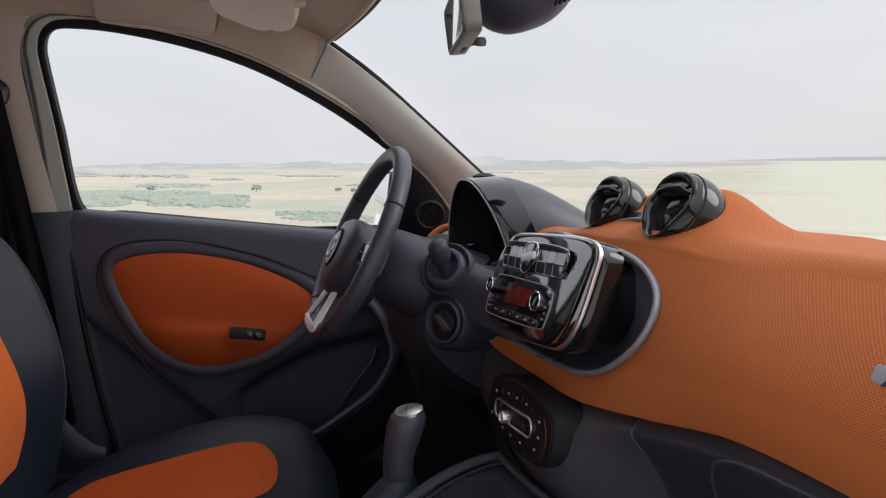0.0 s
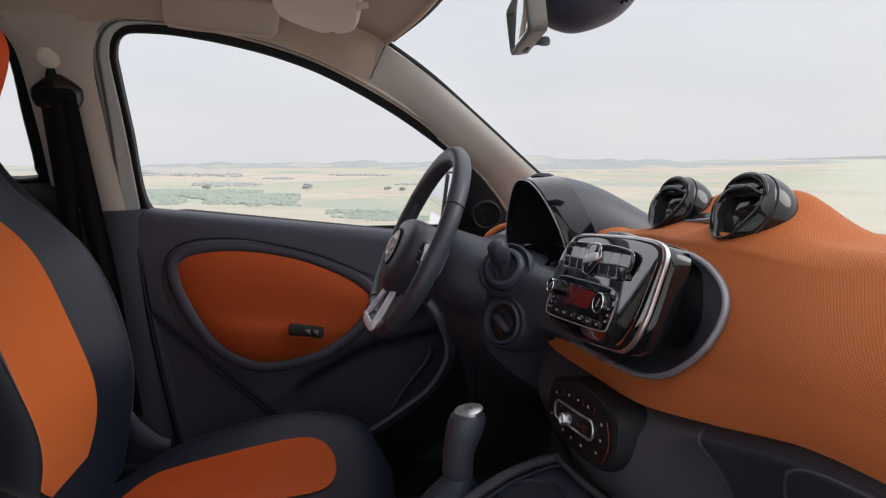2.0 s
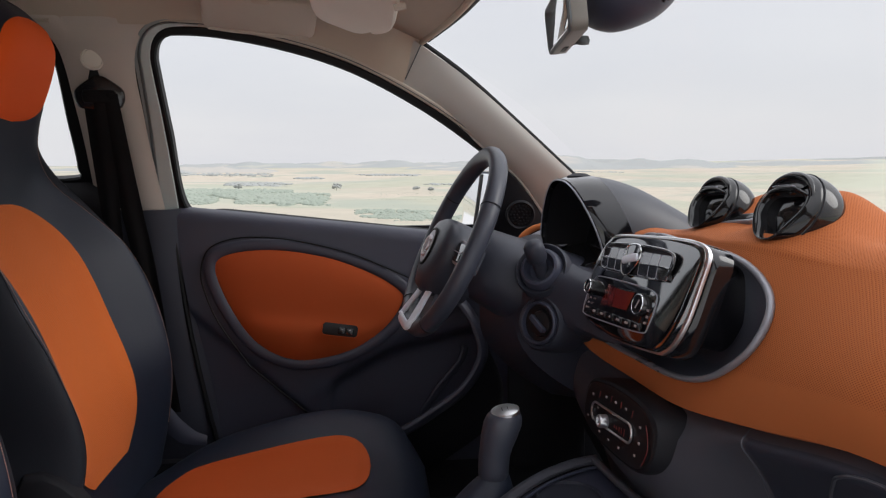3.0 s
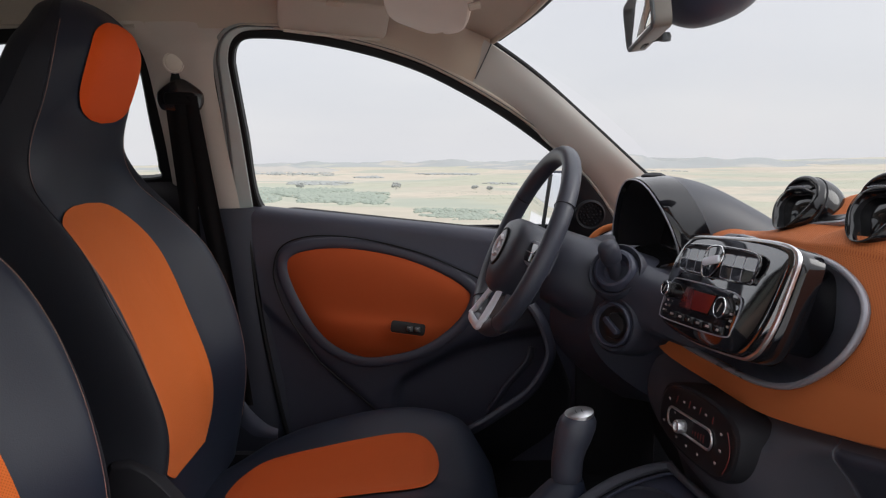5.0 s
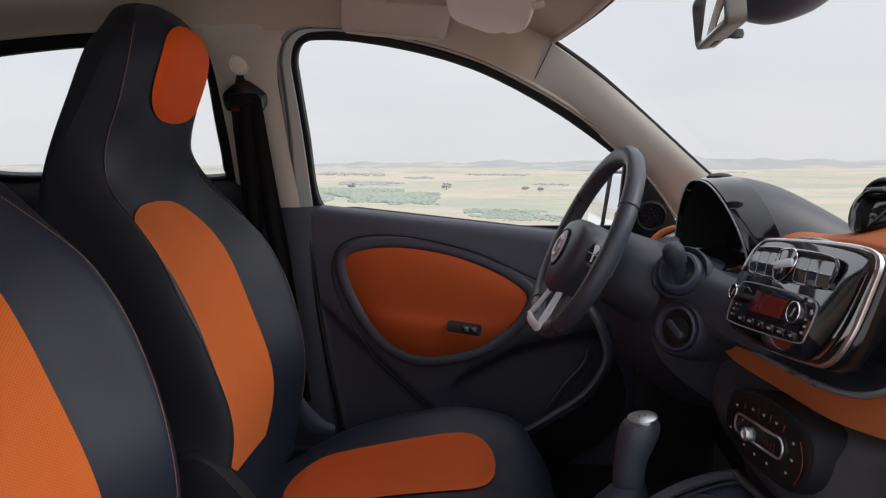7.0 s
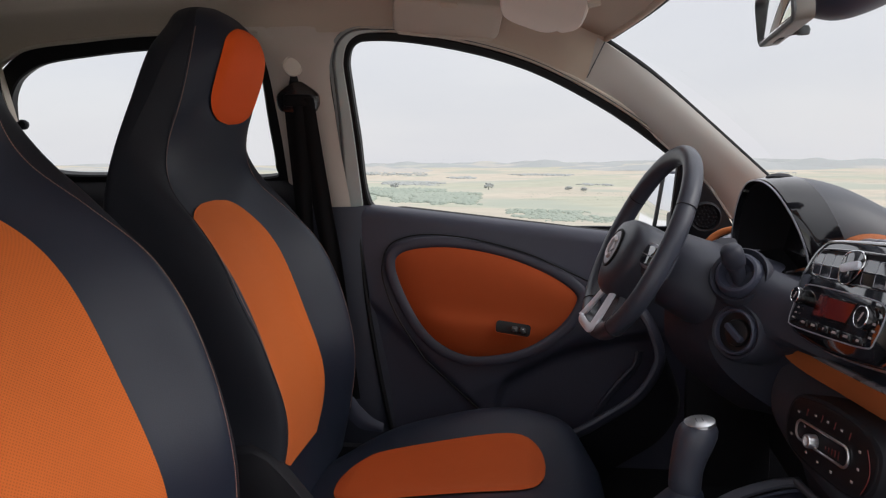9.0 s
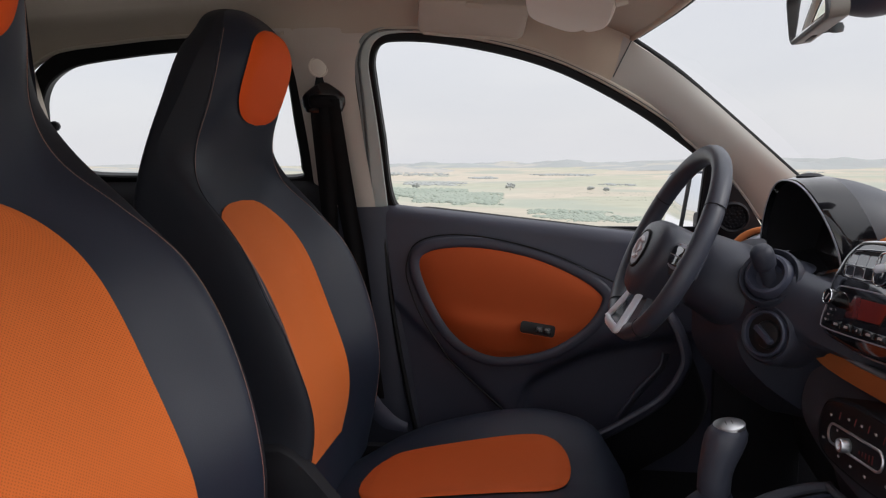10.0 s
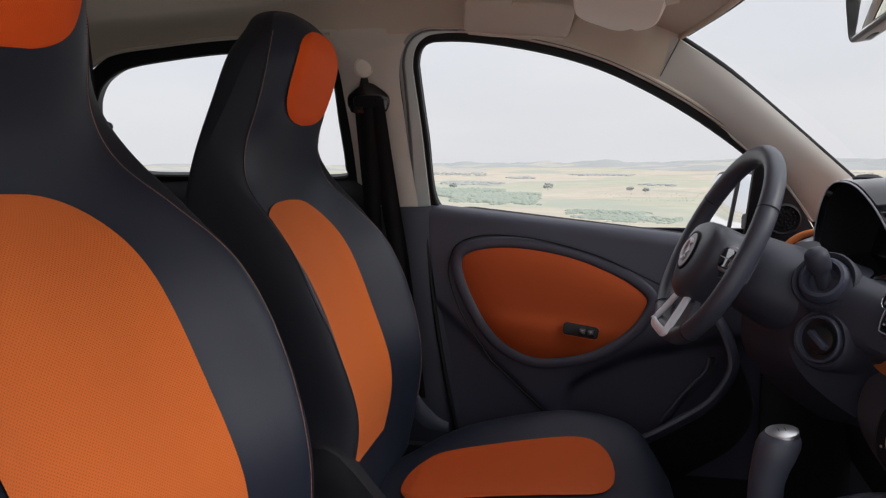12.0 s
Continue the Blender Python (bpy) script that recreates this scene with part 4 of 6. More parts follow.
def dash_point(u, v):
    y = 0.225 - 0.945 * u
    zl, xl = lerp_rows(DASH_LOW, y)
    zt, xt = lerp_rows(DASH_TOP, y)
    far = 0.93 - 0.25 * (y / 0.72) ** 2
    if v < 0.06:                                   # tucked lower edge
        f = v / 0.06
        return Vector((xl + 0.03 * (1 - f), y, zl - 0.012 * (1 - f) + 0.002 * f))
    if v < 0.55:                                   # rear face, slightly swollen
        f = (v - 0.06) / 0.49
        swell = 0.018 * math.sin(f * math.pi) * min(1.0, max(0.0, (-y - 0.20) / 0.15))
        x = xl + (xt - xl) * f ** 1.6 - swell
        z = zl + (zt - 0.018 - zl) * f
        return Vector((x, y, z))
    f = (v - 0.55) / 0.45                          # over the shoulder and along the top
    x = xt + (far - xt) * f
    z = zt - 0.018 * (1 - min(1.0, f / 0.16)) ** 2 - 0.022 * f * f
    z += max(bump_at(x, y, 0.680, 0.006, 0.066 if x < 0.680 else 0.060, 0.058, 0.069), bump_at(x, y, 0.680, -0.130, 0.070 if x < 0.680 else 0.062, 0.062, 0.051))
    z -= 0.050 * min(1.0, max(0.0, (y + 0.10) / 0.08)) * min(1.0, f / 0.6)
    return Vector((x, y, z))


dash = thing("dashboard", (0.7, -0.25, 0.60), "orange mesh fabric dashboard over black lower trim", "dashboard")
MOUTH = [(0.002, 1.041), (-0.076, 1.040), (-0.135, 1.032), (-0.179, 1.013), (-0.202, 0.990), (-0.207, 0.964), (-0.195, 0.936), (-0.167, 0.909), (-0.135, 0.893), (-0.086, 0.884), (-0.005, 0.882), (0.095, 0.886), (0.165, 0.91), (0.165, 1.02), (0.10, 1.04)]
mouth = [(p.x, p.y) for p in curve_points([(y, z, 0) for y, z in MOUTH], 96, True)]


def in_mouth(y, z, grow=1.0):
    hit, n = False, len(mouth)
    cy, cz = -0.04, 0.96
    y, z = cy + (y - cy) / grow, cz + (z - cz) / grow
    for i in range(n):
        (y0, z0), (y1, z1) = mouth[i], mouth[(i + 1) % n]
        if (z0 > z) != (z1 > z) and y < (y1 - y0) * (z - z0) / (z1 - z0) + y0:
            hit = not hit
    return hit


def dash_x_at(y, z):
    """The fabric's rear face at a place on it."""
    zl, xl = lerp_rows(DASH_LOW, y)
    zt, xt = lerp_rows(DASH_TOP, y)
    f = min(1.0, max(0.0, (z - zl) / (zt - 0.018 - zl)))
    swell = 0.018 * math.sin(f * math.pi) * min(1.0, max(0.0, (-y - 0.20) / 0.15))
    return xl + (xt - xl) * f ** 1.6 - swell


VENTS = (((0.617, 0.030, 1.082), 0.0445), ((0.629, -0.131, 1.085), 0.0490))
cover = grid(dash_point, 230, 200, uv=lambda u, v: (0.945 * u, 0.38 * v if v < 0.55 else 0.209 + 0.78 * (v - 0.55)))
gone = [f for f in cover.faces if any((f.calc_center_median() - Vector(c)).length < 0.90 * r for c, r in VENTS) or f.calc_center_median().x < 0.60 and in_mouth(f.calc_center_median().y, f.calc_center_median().z, 0.985)]
bmesh.ops.delete(cover, geom=gone, context="FACES")
part("fabric_cover", cover, M_DASH, dash, "orange mesh fabric cover", sharp=80)
rim3 = [Vector((dash_x_at(y, z) - 0.006, y, z)) for y, z in mouth]
part("tray_rim", sweep(rim3, 0.0048, 12, True, 0.8, (1, 0, 0)), M_RIMGREY, dash, "satin grey tray rim")
tray = bmesh.new()
tr_rings = []
for f, dx in ((1.0, 0.0), (0.985, 0.03), (0.96, 0.085), (0.90, 0.105), (0.5, 0.118), (0.02, 0.118)):
    tr_rings.append([Vector((dash_x_at(y, z) * (1 - min(1, dx / 0.1)) + (0.515 + dx * 0.4) * min(1, dx / 0.1) + dx * (1 - min(1, dx / 0.1)) + (0.010 if dx > 0.08 else 0.0), -0.04 + (y + 0.04) * f, 0.96 + (z - 0.96) * f)) for y, z in mouth])
loft(tr_rings, caps=False, bm=tray)
part("storage_tray", tray, M_TRAYIN, dash, "open black storage tray", sharp=120)


def dash_top(x, y):
    """The fabric's height on top of the dash."""
    return min((dash_point((0.225 - y) / 0.945, 0.55 + 0.45 * k / 200) for k in range(201)), key=lambda p: abs(p.x - x))


b0 = dash_top(0.615, -0.022)
b1 = dash_top(0.650, -0.022)
b_up = Vector((b0.z - b1.z, 0.0, b1.x - b0.x)).normalized()
bm_ = face_frame(b0 + b_up * 0.002, b_up, (0.94, 0.33, 0.1))
part("badge", plate(rounded(0.068, 0.026, 0.0125), bm_, 0.006, 0.0015), M_RIMGREY, dash, "grey badge plate")
part("badge_inset", plate(rounded(0.054, 0.015, 0.007), bm_ @ Matrix.Translation((0, 0, 0.0012)), 0.002, 0.0008), M_VENT, dash, "dark inset")
tagm = face_frame((dash_x_at(-0.487, 0.985) - 0.002, -0.487, 0.985), (-1, -0.1, 0.35))
part("fabric_tag", plate(rounded(0.034, 0.022, 0.004), tagm, 0.004, 0.001), M_GREYSILVER, dash, "grey fabric tag")
part("tag_mark", plate([(-0.006, -0.004), (0.006, -0.004), (0.0, 0.006)], tagm @ Matrix.Translation((0, 0, 0.0012)), 0.001, 0.0003), M_BLACK, dash)


def low_point(u, v):
    y = 0.18 - 0.90 * u
    zl, xl = lerp_rows(DASH_LOW, y)
    z = zl - 0.004 - 0.36 * v
    w = min(1.0, max(0.0, (-y - 0.10) / 0.14))
    w = w * w * (3 - 2 * w)
    centre = 0.030 * math.sin(min(1.0, v * 2.2) * math.pi) - 0.10 * v * v
    tucked = 0.026 * math.sin(min(1.0, v / 0.07) * math.pi / 2) - 0.35 * max(0.0, v - 0.035)
    x = xl + 0.020 - centre * (1 - w) - tucked * w
    x -= 0.036 * math.exp(-((y + 0.02) / 0.13) ** 2) * min(1.0, v / 0.09) * math.exp(-(v / 0.6) ** 4)
    return Vector((x, y, z))


part("lower_panel", grid(low_point, 90, 90, thick=-0.01), M_LOWER, dash, "black lower dash panel", sharp=60)
LID = ((0.0, -0.201), (0.02, -0.210), (0.06, -0.214), (0.109, -0.214), (0.209, -0.204), (0.291, -0.195), (0.70, -0.16))


def lid_point(u, v):
    """The glovebox lid, a hair proud of the panel, its edge leaning outwards."""
    s = 0.012 + 0.66 * v
    y0, = lerp_rows(LID, s)
    y = y0 - 0.002 + (-0.715 - y0) * u
    p = low_point((0.18 - y) / 0.90, s)
    edge = min(1.0, u * 90, v * 30)
    return p + Vector((-0.003 * edge + 0.001, 0, -0.001 * edge))


part("glovebox_lid", grid(lid_point, 80, 80, thick=-0.004), M_KNEE, dash, "black glovebox lid", sharp=60)
gseam = [low_point((0.18 - lerp_rows(LID, v)[0]) / 0.90, v) + Vector((0.0, 0.001, 0)) for v in [0.004 + 0.5 * k / 40 for k in range(41)]]
part("glovebox_seam", sweep(gseam, 0.0016, 6), M_LOWER, dash)
pull = curve_points([(-0.20, 0.40, 0), (-0.268, 0.24, 0), (-0.297, 0.153, 0), (-0.319, 0.10, 0), (-0.335, 0.066, 0), (-0.356, 0.044, 0), (-0.380, 0.036, 0), (-0.42, 0.034, 0), (-0.46, 0.034, 0), (-0.56, 0.05, 0)], 60)
part("glovebox_handle", sweep([low_point((0.18 - p.x) / 0.90, p.y) + Vector((-0.0024, 0, -0.0012)) for p in pull], 0.0020, 6), M_LOWER, dash)

# far end of the dash, beyond the wheel
arc = curve_points([(0.418, 0.50, 0.975), (0.430, 0.50, 0.996), (0.450, 0.50, 1.012), (0.475, 0.495, 1.020), (0.52, 0.49, 1.022), (0.60, 0.48, 1.02)], 40)
part("end_arch", sweep(arc, 0.0065, 12), M_DASH, dash, "orange fabric arch round the instrument mouth")
part("end_rim", sweep([p + Vector((0.010, -0.008, -0.017)) for p in arc], 0.0125, 12), M_GREYSILVER, dash, "satin silver rim")
part("side_fabric", grid(lambda u, v: Vector((0.50 + 0.17 * v, 0.50 + 0.20 * u, 1.005 + 0.030 * math.sin(v * 1.6) - 0.035 * u - 0.012 * (1 - v))), 12, 12, thick=0.02), M_DASH, dash, "orange fabric end of the dash")
# near-black panel added over the door card to stand in for footwell shade
part("kick_shade_panel", plate(rounded(0.19, 0.50, 0.03), face_frame((0.535, 0.688, 0.655), (0, -1, 0)), 0.012, 0.005), M_DEEP, dash, "dark side panel added for the footwell's shade")
# shade under the dash is put into this sheet's near-black colour
part("under_dash", grid(lambda u, v: Vector((0.47 + 0.10 * v + 0.06 * u, 0.14 + 0.56 * u, 0.985 - 0.035 * max(0.0, 1 - u / 0.35) ** 1.5 - 0.46 * v - 0.02 * u)), 28, 14, thick=0.01), M_DEEP, dash)
end_m = face_frame((0.470, 0.490, 0.986), (-1, -0.35, 0.35)) @ Matrix.Scale(0.68, 4)
part("end_vent_ring", lathe([(0.040, -0.01), (0.041, 0.006), (0.036, 0.012), (0.031, 0.006), (0.030, -0.008)], end_m, 32), M_SILVER, dash, "silver end vent ring")
part("end_vent", lathe([(0.030, -0.012), (0.029, 0.004), (0.015, 0.010), (0.001, 0.011)], end_m, 24), M_PIANO, dash)

# ---- air vents on the dash ----


def build_vent(c, r, label):
    """A ball sunk in the fabric; its nose has a rounded three-cornered mouth under a slotted brow."""
    ve = thing("air_vent", (c[0], c[1], c[2] - r * 0.6), label, "air vent", "dash air vents")
    m = face_frame(c, Vector((-0.86, -0.13, 0.46)).normalized())
    seg = 64

    def ring(th, push, z, dy=0.0, lean=0.0):
        """th: half width; push: how three-cornered; lean: how far the foot comes forward of the head."""
        out = []
        for k in range(seg):
            a = k * math.tau / seg
            tri = 1 + push * math.cos(3 * a - math.pi / 2 - 0.25)
            y = th * tri * math.sin(a) + dy
            out.append(m @ Vector((th * tri * r * math.cos(a), y * r, (z - lean * y) * r)))
        return out
    shell = [ring(math.sin(radians(d)), 0.0, math.cos(radians(d))) for d in range(168, 64, -6)]
    part("ball", loft(shell), M_VENT, ve, "gloss black ball", sharp=70)
    nose = [ring(0.93, 0.0, 0.34), ring(0.94, 0.01, 0.39), ring(0.90, 0.02, 0.46, -0.02, 0.02), ring(0.84, 0.04, 0.54, -0.05, 0.05), ring(0.78, 0.07, 0.585, -0.09, 0.08),
            ring(0.71, 0.11, 0.605, -0.14, 0.10), ring(0.635, 0.15, 0.585, -0.18, 0.10), ring(0.590, 0.16, 0.52, -0.20, 0.10)]
    part("nose", loft(nose, caps=False), M_VENT, ve, "gloss black nose", sharp=70)
    lip = ring(0.79, 0.07, 0.60, -0.09, 0.08)
    part("lip", sweep([lip[(k + 26) % seg] for k in range(36)], 0.022 * r, 8, radius=lambda i: r * (0.008 + 0.018 * math.sin(math.pi * i / 35))), M_VENT, ve, "gloss lower lip")
    part("bowl", loft([ring(0.592, 0.16, 0.525, -0.20, 0.10), ring(0.56, 0.14, 0.36, -0.18, 0.08), ring(0.50, 0.08, 0.12, -0.14), ring(0.34, 0.04, -0.06, -0.10), ring(0.03, 0.0, -0.10)], caps=False), M_BOWL, ve, "dull black air duct")
    arc = [0.10 + 2.94 * k / 44 for k in range(45)]
    brow = [m @ Vector((0.74 * r * math.cos(a), (0.22 + 0.56 * math.sin(a)) * r, (0.52 + 0.06 * math.sin(a)) * r)) for a in arc]
    part("brow", sweep(brow, 0.07 * r, 12, radius=lambda i: r * (0.030 + 0.070 * math.sin(math.pi * i / 44) ** 0.8)), M_VENT, ve, "raised gloss brow")
    ridge = [m @ Vector(((-0.66 + 1.30 * k / 24) * r, (0.31 + 0.11 * math.sin(math.pi * k / 24)) * r, (0.64 - 0.09 * (k / 12 - 1) ** 2) * r)) for k in range(25)]
    part("ridge", sweep(ridge, 0.06 * r, 12, radius=lambda i: r * (0.045 + 0.035 * math.sin(math.pi * i / 24))), M_VENT, ve)
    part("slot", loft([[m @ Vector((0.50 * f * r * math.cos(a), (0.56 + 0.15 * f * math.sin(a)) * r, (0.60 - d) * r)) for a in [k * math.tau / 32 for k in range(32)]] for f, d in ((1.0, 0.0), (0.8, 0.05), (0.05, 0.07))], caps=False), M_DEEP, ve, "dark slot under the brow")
    grip = bmesh.new()
    for k in range(9):
        x = -0.44 + 0.085 * k
        y = 0.33 + 0.11 * math.sin(math.pi * (x + 0.66) / 1.3)
        sweep([m @ Vector((x * r, (y + 0.03) * r, 0.705 * r)), m @ Vector(((x + 0.05) * r, (y + 0.035) * r, 0.705 * r))], 0.014 * r, 6, bm=grip)
    part("grip", grip, M_GREYSILVER, ve, "ribbed silver grip")
    groove = [m @ Vector((0.951 * r * math.cos(a), 0.951 * r * math.sin(a), 0.325 * r)) for a in [-0.9 + 3.6 * k / 40 for k in range(41)]]
    part("groove", sweep(groove, 0.020 * r, 6), M_DEEP, ve)
    return ve


build_vent(*VENTS[0], "gloss black ball air vent on the orange dash")
build_vent(*VENTS[1], "gloss black ball air vent, its flap turned aside")

# ---- instrument pod ----
pod = thing("instrument_pod", (0.55, 0.34, 0.98), "black hooded instrument pod with a gloss front band", "instrument pod")
POD = ((0.445, 0.109, 0.132, 0.988), (0.50, 0.115, 0.136, 0.988), (0.56, 0.111, 0.121, 0.990), (0.62, 0.098, 0.090, 0.992), (0.68, 0.076, 0.050, 0.994), (0.70, 0.056, 0.02, 0.996))


def pod_ring(x, grow=1.0, n=44, lean=0.0):
    w, h, z0 = lerp_rows(POD, x)
    out = []
    for k in range(n):
        a = math.pi * k / (n - 1)
        out.append(Vector((x + 0.012 + lean * (1 - math.cos(a)) * (1.3 - math.sin(a)), 0.335 + w * grow * math.copysign(abs(math.cos(a)) ** 0.75, math.cos(a)), z0 + h * grow * math.sin(a) ** 0.8)))
    return out


part("hood", loft([pod_ring(x, 1.0, 44, 0.022) for x in [0.499 + 0.201 * k / 16 for k in range(17)]], closed=False, caps=False), M_HOOD, pod, "satin black pod hood")
band_bm = loft([pod_ring(0.503, 0.995, 44, 0.022), pod_ring(0.502, 1.007, 44, 0.022), pod_ring(0.480, 1.009, 44, 0.022), pod_ring(0.462, 1.008, 44, 0.022), pod_ring(0.448, 1.0, 44, 0.022), pod_ring(0.445, 0.975, 44, 0.022), pod_ring(0.455, 0.95, 44, 0.022)], closed=False, caps=False)
part("front_band", band_bm, M_BAND, pod, "gloss black front band")
part("opening_edge", sweep(pod_ring(0.4445, 0.985, 44, 0.022), 0.0015, 6), M_GREYSILVER, pod, "thin pale edge of the hood")
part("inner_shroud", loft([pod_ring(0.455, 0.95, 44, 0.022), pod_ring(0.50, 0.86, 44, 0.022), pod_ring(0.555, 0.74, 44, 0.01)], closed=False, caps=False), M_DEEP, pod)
part("dial_face", box(face_frame((0.548, 0.335, 1.030), (-1, 0, 0.25)), 0.14, 0.08, 0.006, 0.003), M_GLOSSDARK, pod)
part("lower_lens", grid(lambda u, v: Vector((0.445 + 0.10 * v, 0.225 + 0.22 * u, 0.968 + 0.022 * v)), 10, 6, thick=0.004), M_PIANO, pod)
part("lens_edge", sweep(curve_points([(0.452, 0.226, 0.977), (0.447, 0.260, 0.973), (0.444, 0.335, 0.970), (0.447, 0.43, 0.972)], 40), 0.0018, 8), M_CHROME, pod)
part("top_sensor", lathe([(0.022, 0.0), (0.021, 0.004), (0.012, 0.008), (0.001, 0.009)], pose(0.500, 0.335, 1.121), 20), M_DEEP, pod)

# ---- radio and centre vents ----
radio = thing("radio_console", (0.50, -0.03, 0.90), "gloss black radio console with centre vents and a chrome edge", "radio")
RM = face_frame((0.467 - 0.113 * 0.115 + 0.2 * 0.044, -0.035, 0.99), (-1, -0.113, 0.265))


def local_outline(ctrl, n=60):
    return [(p.x, p.y) for p in curve_points([(x, y, 0) for x, y in ctrl], n, True)]


R_OUT = [(-0.118, -0.059), (-0.134, -0.010), (-0.127, 0.030), (-0.112, 0.051), (-0.09, 0.061), (0.0, 0.069), (0.082, 0.073), (0.118, 0.069), (0.131, 0.057), (0.130, 0.029), (0.124, -0.015), (0.112, -0.045), (0.098, -0.060), (0.076, -0.067), (-0.015, -0.074), (-0.09, -0.071), (-0.110, -0.067)]
r_out = list(reversed(local_outline(R_OUT, 110)))
part("casing", plate([(x * 1.01 + 0.001, y * 1.02 - 0.002) for x, y in r_out], RM @ Matrix.Translation((0, 0, -0.0165)), 0.028, 0.010, None, 4), M_BAND, radio, "gloss black casing")
part("neck", plate([(x * 0.78 - 0.002, y * 0.80) for x, y in r_out], RM @ Matrix.Translation((0, 0, -0.030)), 0.075, 0.014), M_BAND, radio)
part("chrome_edge", plate([(x * 1.016 + 0.001, y * 1.028 - 0.001) for x, y in r_out], RM @ Matrix.Translation((0.001, 0, -0.0095)), 0.0048, 0.0022), M_BRUSHED, radio, "bright silver edge")


def crowned(outline, m, h, depth, bm=None):
    """A slab whose front swells by h from its rim to its middle."""
    cx, cy = sum(p[0] for p in outline) / len(outline), sum(p[1] for p in outline) / len(outline)
    rows = [(1.0, -depth), (1.0, -h - 0.0035), (0.992, -h - 0.0012), (0.975, -h)] + [(f, -h * f * f) for f in (0.94, 0.88, 0.8, 0.7, 0.6, 0.5, 0.4, 0.3, 0.2, 0.1, 0.02)]
    return loft([[m @ Vector((cx + (x - cx) * f, cy + (y - cy) * f, z)) for x, y in outline] for f, z in rows], bm=bm)


part("front_plate", crowned(r_out, RM @ pose(0, 0, 0, -3, 0, 0), 0.0045, 0.015), M_PIANO, radio, "gloss black front")


def ring_on(ctrl, z, r, name, mat, label="", n=60):
    pts = [RM @ Vector((x, y, z)) for x, y in local_outline(ctrl, n)]
    return part(name, sweep(pts, r, 8, True), mat, radio, label)


V_OUT = [(-0.101, 0.020), (-0.096, 0.038), (-0.086, 0.0465), (-0.03, 0.052), (0.03, 0.055), (0.074, 0.054), (0.0865, 0.045), (0.081, 0.027), (0.068, 0.0185), (0.0, 0.014), (-0.06, 0.011), (-0.092, 0.011)]
part("vent_recess", plate(list(reversed(local_outline(V_OUT, 80))), RM @ Matrix.Translation((0, 0, 0.0004)), 0.002, 0.0006), M_DEEP, radio)
ring_on(V_OUT, 0.0006, 0.0017, "vent_frame", M_PIANO, "gloss vent frame", 90)
ring_on([(x * 0.975, 0.033 + (y - 0.033) * 0.95) for x, y in V_OUT], 0.0010, 0.0006, "vent_trim", M_GREYSILVER, "thin silver line", 90)
VENT_ROWS = ((-0.0965, -0.0765, -3), (-0.0755, -0.0555, 4), (-0.0545, -0.0345, -2), (0.0125, 0.034, 5), (0.035, 0.0575, -3), (0.0585, 0.081, 3))
for x0, x1, turn in VENT_ROWS:
    mid = (x0 + x1) / 2
    low = 0.0305 + 0.043 * mid
    for y0, tilt in ((low - 0.0085, 4), (low + 0.0085, -5)):
        h = 0.0155 if abs(mid) < 0.07 else 0.0125
        lm = RM @ Matrix.Translation((mid, y0 - (0.001 if y0 > low else -0.001), 0.0022)) @ pose(0, 0, 0, tilt, turn, 2.4)
        louvre = part("louvre", plate(rounded(x1 - x0, h, 0.003, 4), lm, 0.004, 0.0006), M_PIANO, radio, sharp=12)
        part("louvre_edge", sweep([lm @ Vector((x, y, -0.0002)) for x, y in rounded(x1 - x0, h, 0.003, 4)], 0.00045, 6, True), M_GREYSILVER, louvre)
for x0, x1 in ((-0.099, -0.032), (0.010, 0.085)):
    part("vent_bar", sweep([RM @ Vector((x0, 0.0305 + 0.043 * x0, 0.0030)), RM @ Vector((x1, 0.0305 + 0.043 * x1, 0.0030))], 0.0013, 8), M_PIANO, radio)
SHIELD = [(-0.027, 0.049), (-0.010, 0.0535), (0.005, 0.052), (0.0115, 0.041), (0.003, 0.024), (-0.012, 0.0115), (-0.025, 0.0120), (-0.0325, 0.022), (-0.0325, 0.037)]
shield2 = list(reversed(local_outline(SHIELD, 50)))
part("hazard_button", crowned(shield2, RM @ Matrix.Translation((0, 0, 0.0062)), 0.0022, 0.006), M_PIANO, radio, "gloss hazard button")
ring_on(SHIELD, 0.0040, 0.0011, "hazard_ring", M_CHROME, "silver hazard button ring")
part("hazard_bar", plate(rounded(0.037, 0.0105, 0.004, 5), RM @ Matrix.Translation((-0.0105, 0.0335, 0.0086)) @ pose(0, 0, 0, 0, 0, 15), 0.006, 0.0025), M_FORK, radio, "silver bar across the button")
L_OUT = [(-0.118, -0.056), (-0.117, -0.03), (-0.106, -0.009), (-0.085, -0.002), (0.03, 0.003), (0.062, 0.001), (0.0715, -0.008), (0.067, -0.040), (0.055, -0.051), (-0.03, -0.0585), (-0.105, -0.062)]
part("radio_plate", plate(list(reversed(local_outline(L_OUT, 80))), RM @ Matrix.Translation((0, 0, 0.0006)), 0.004, 0.0008), M_PIANO, radio, "gloss radio panel")
ring_on(L_OUT, 0.0002, 0.0010, "radio_frame", M_GREYSILVER, "thin silver radio frame", 90)
part("display_frame", plate([(-0.0695, -0.0405), (0.0085, -0.0350), (0.0185, -0.0060), (-0.0605, -0.0088)], RM @ Matrix.Translation((0, 0, 0.0014)), 0.002, 0.0006), M_GLOSSDARK, radio)
part("display", plate([(-0.067, -0.038), (0.007, -0.033), (0.016, -0.008), (-0.059, -0.011)], RM @ Matrix.Translation((0, 0, 0.0020)), 0.002, 0.0006), M_SCREEN, radio, "dark red display")
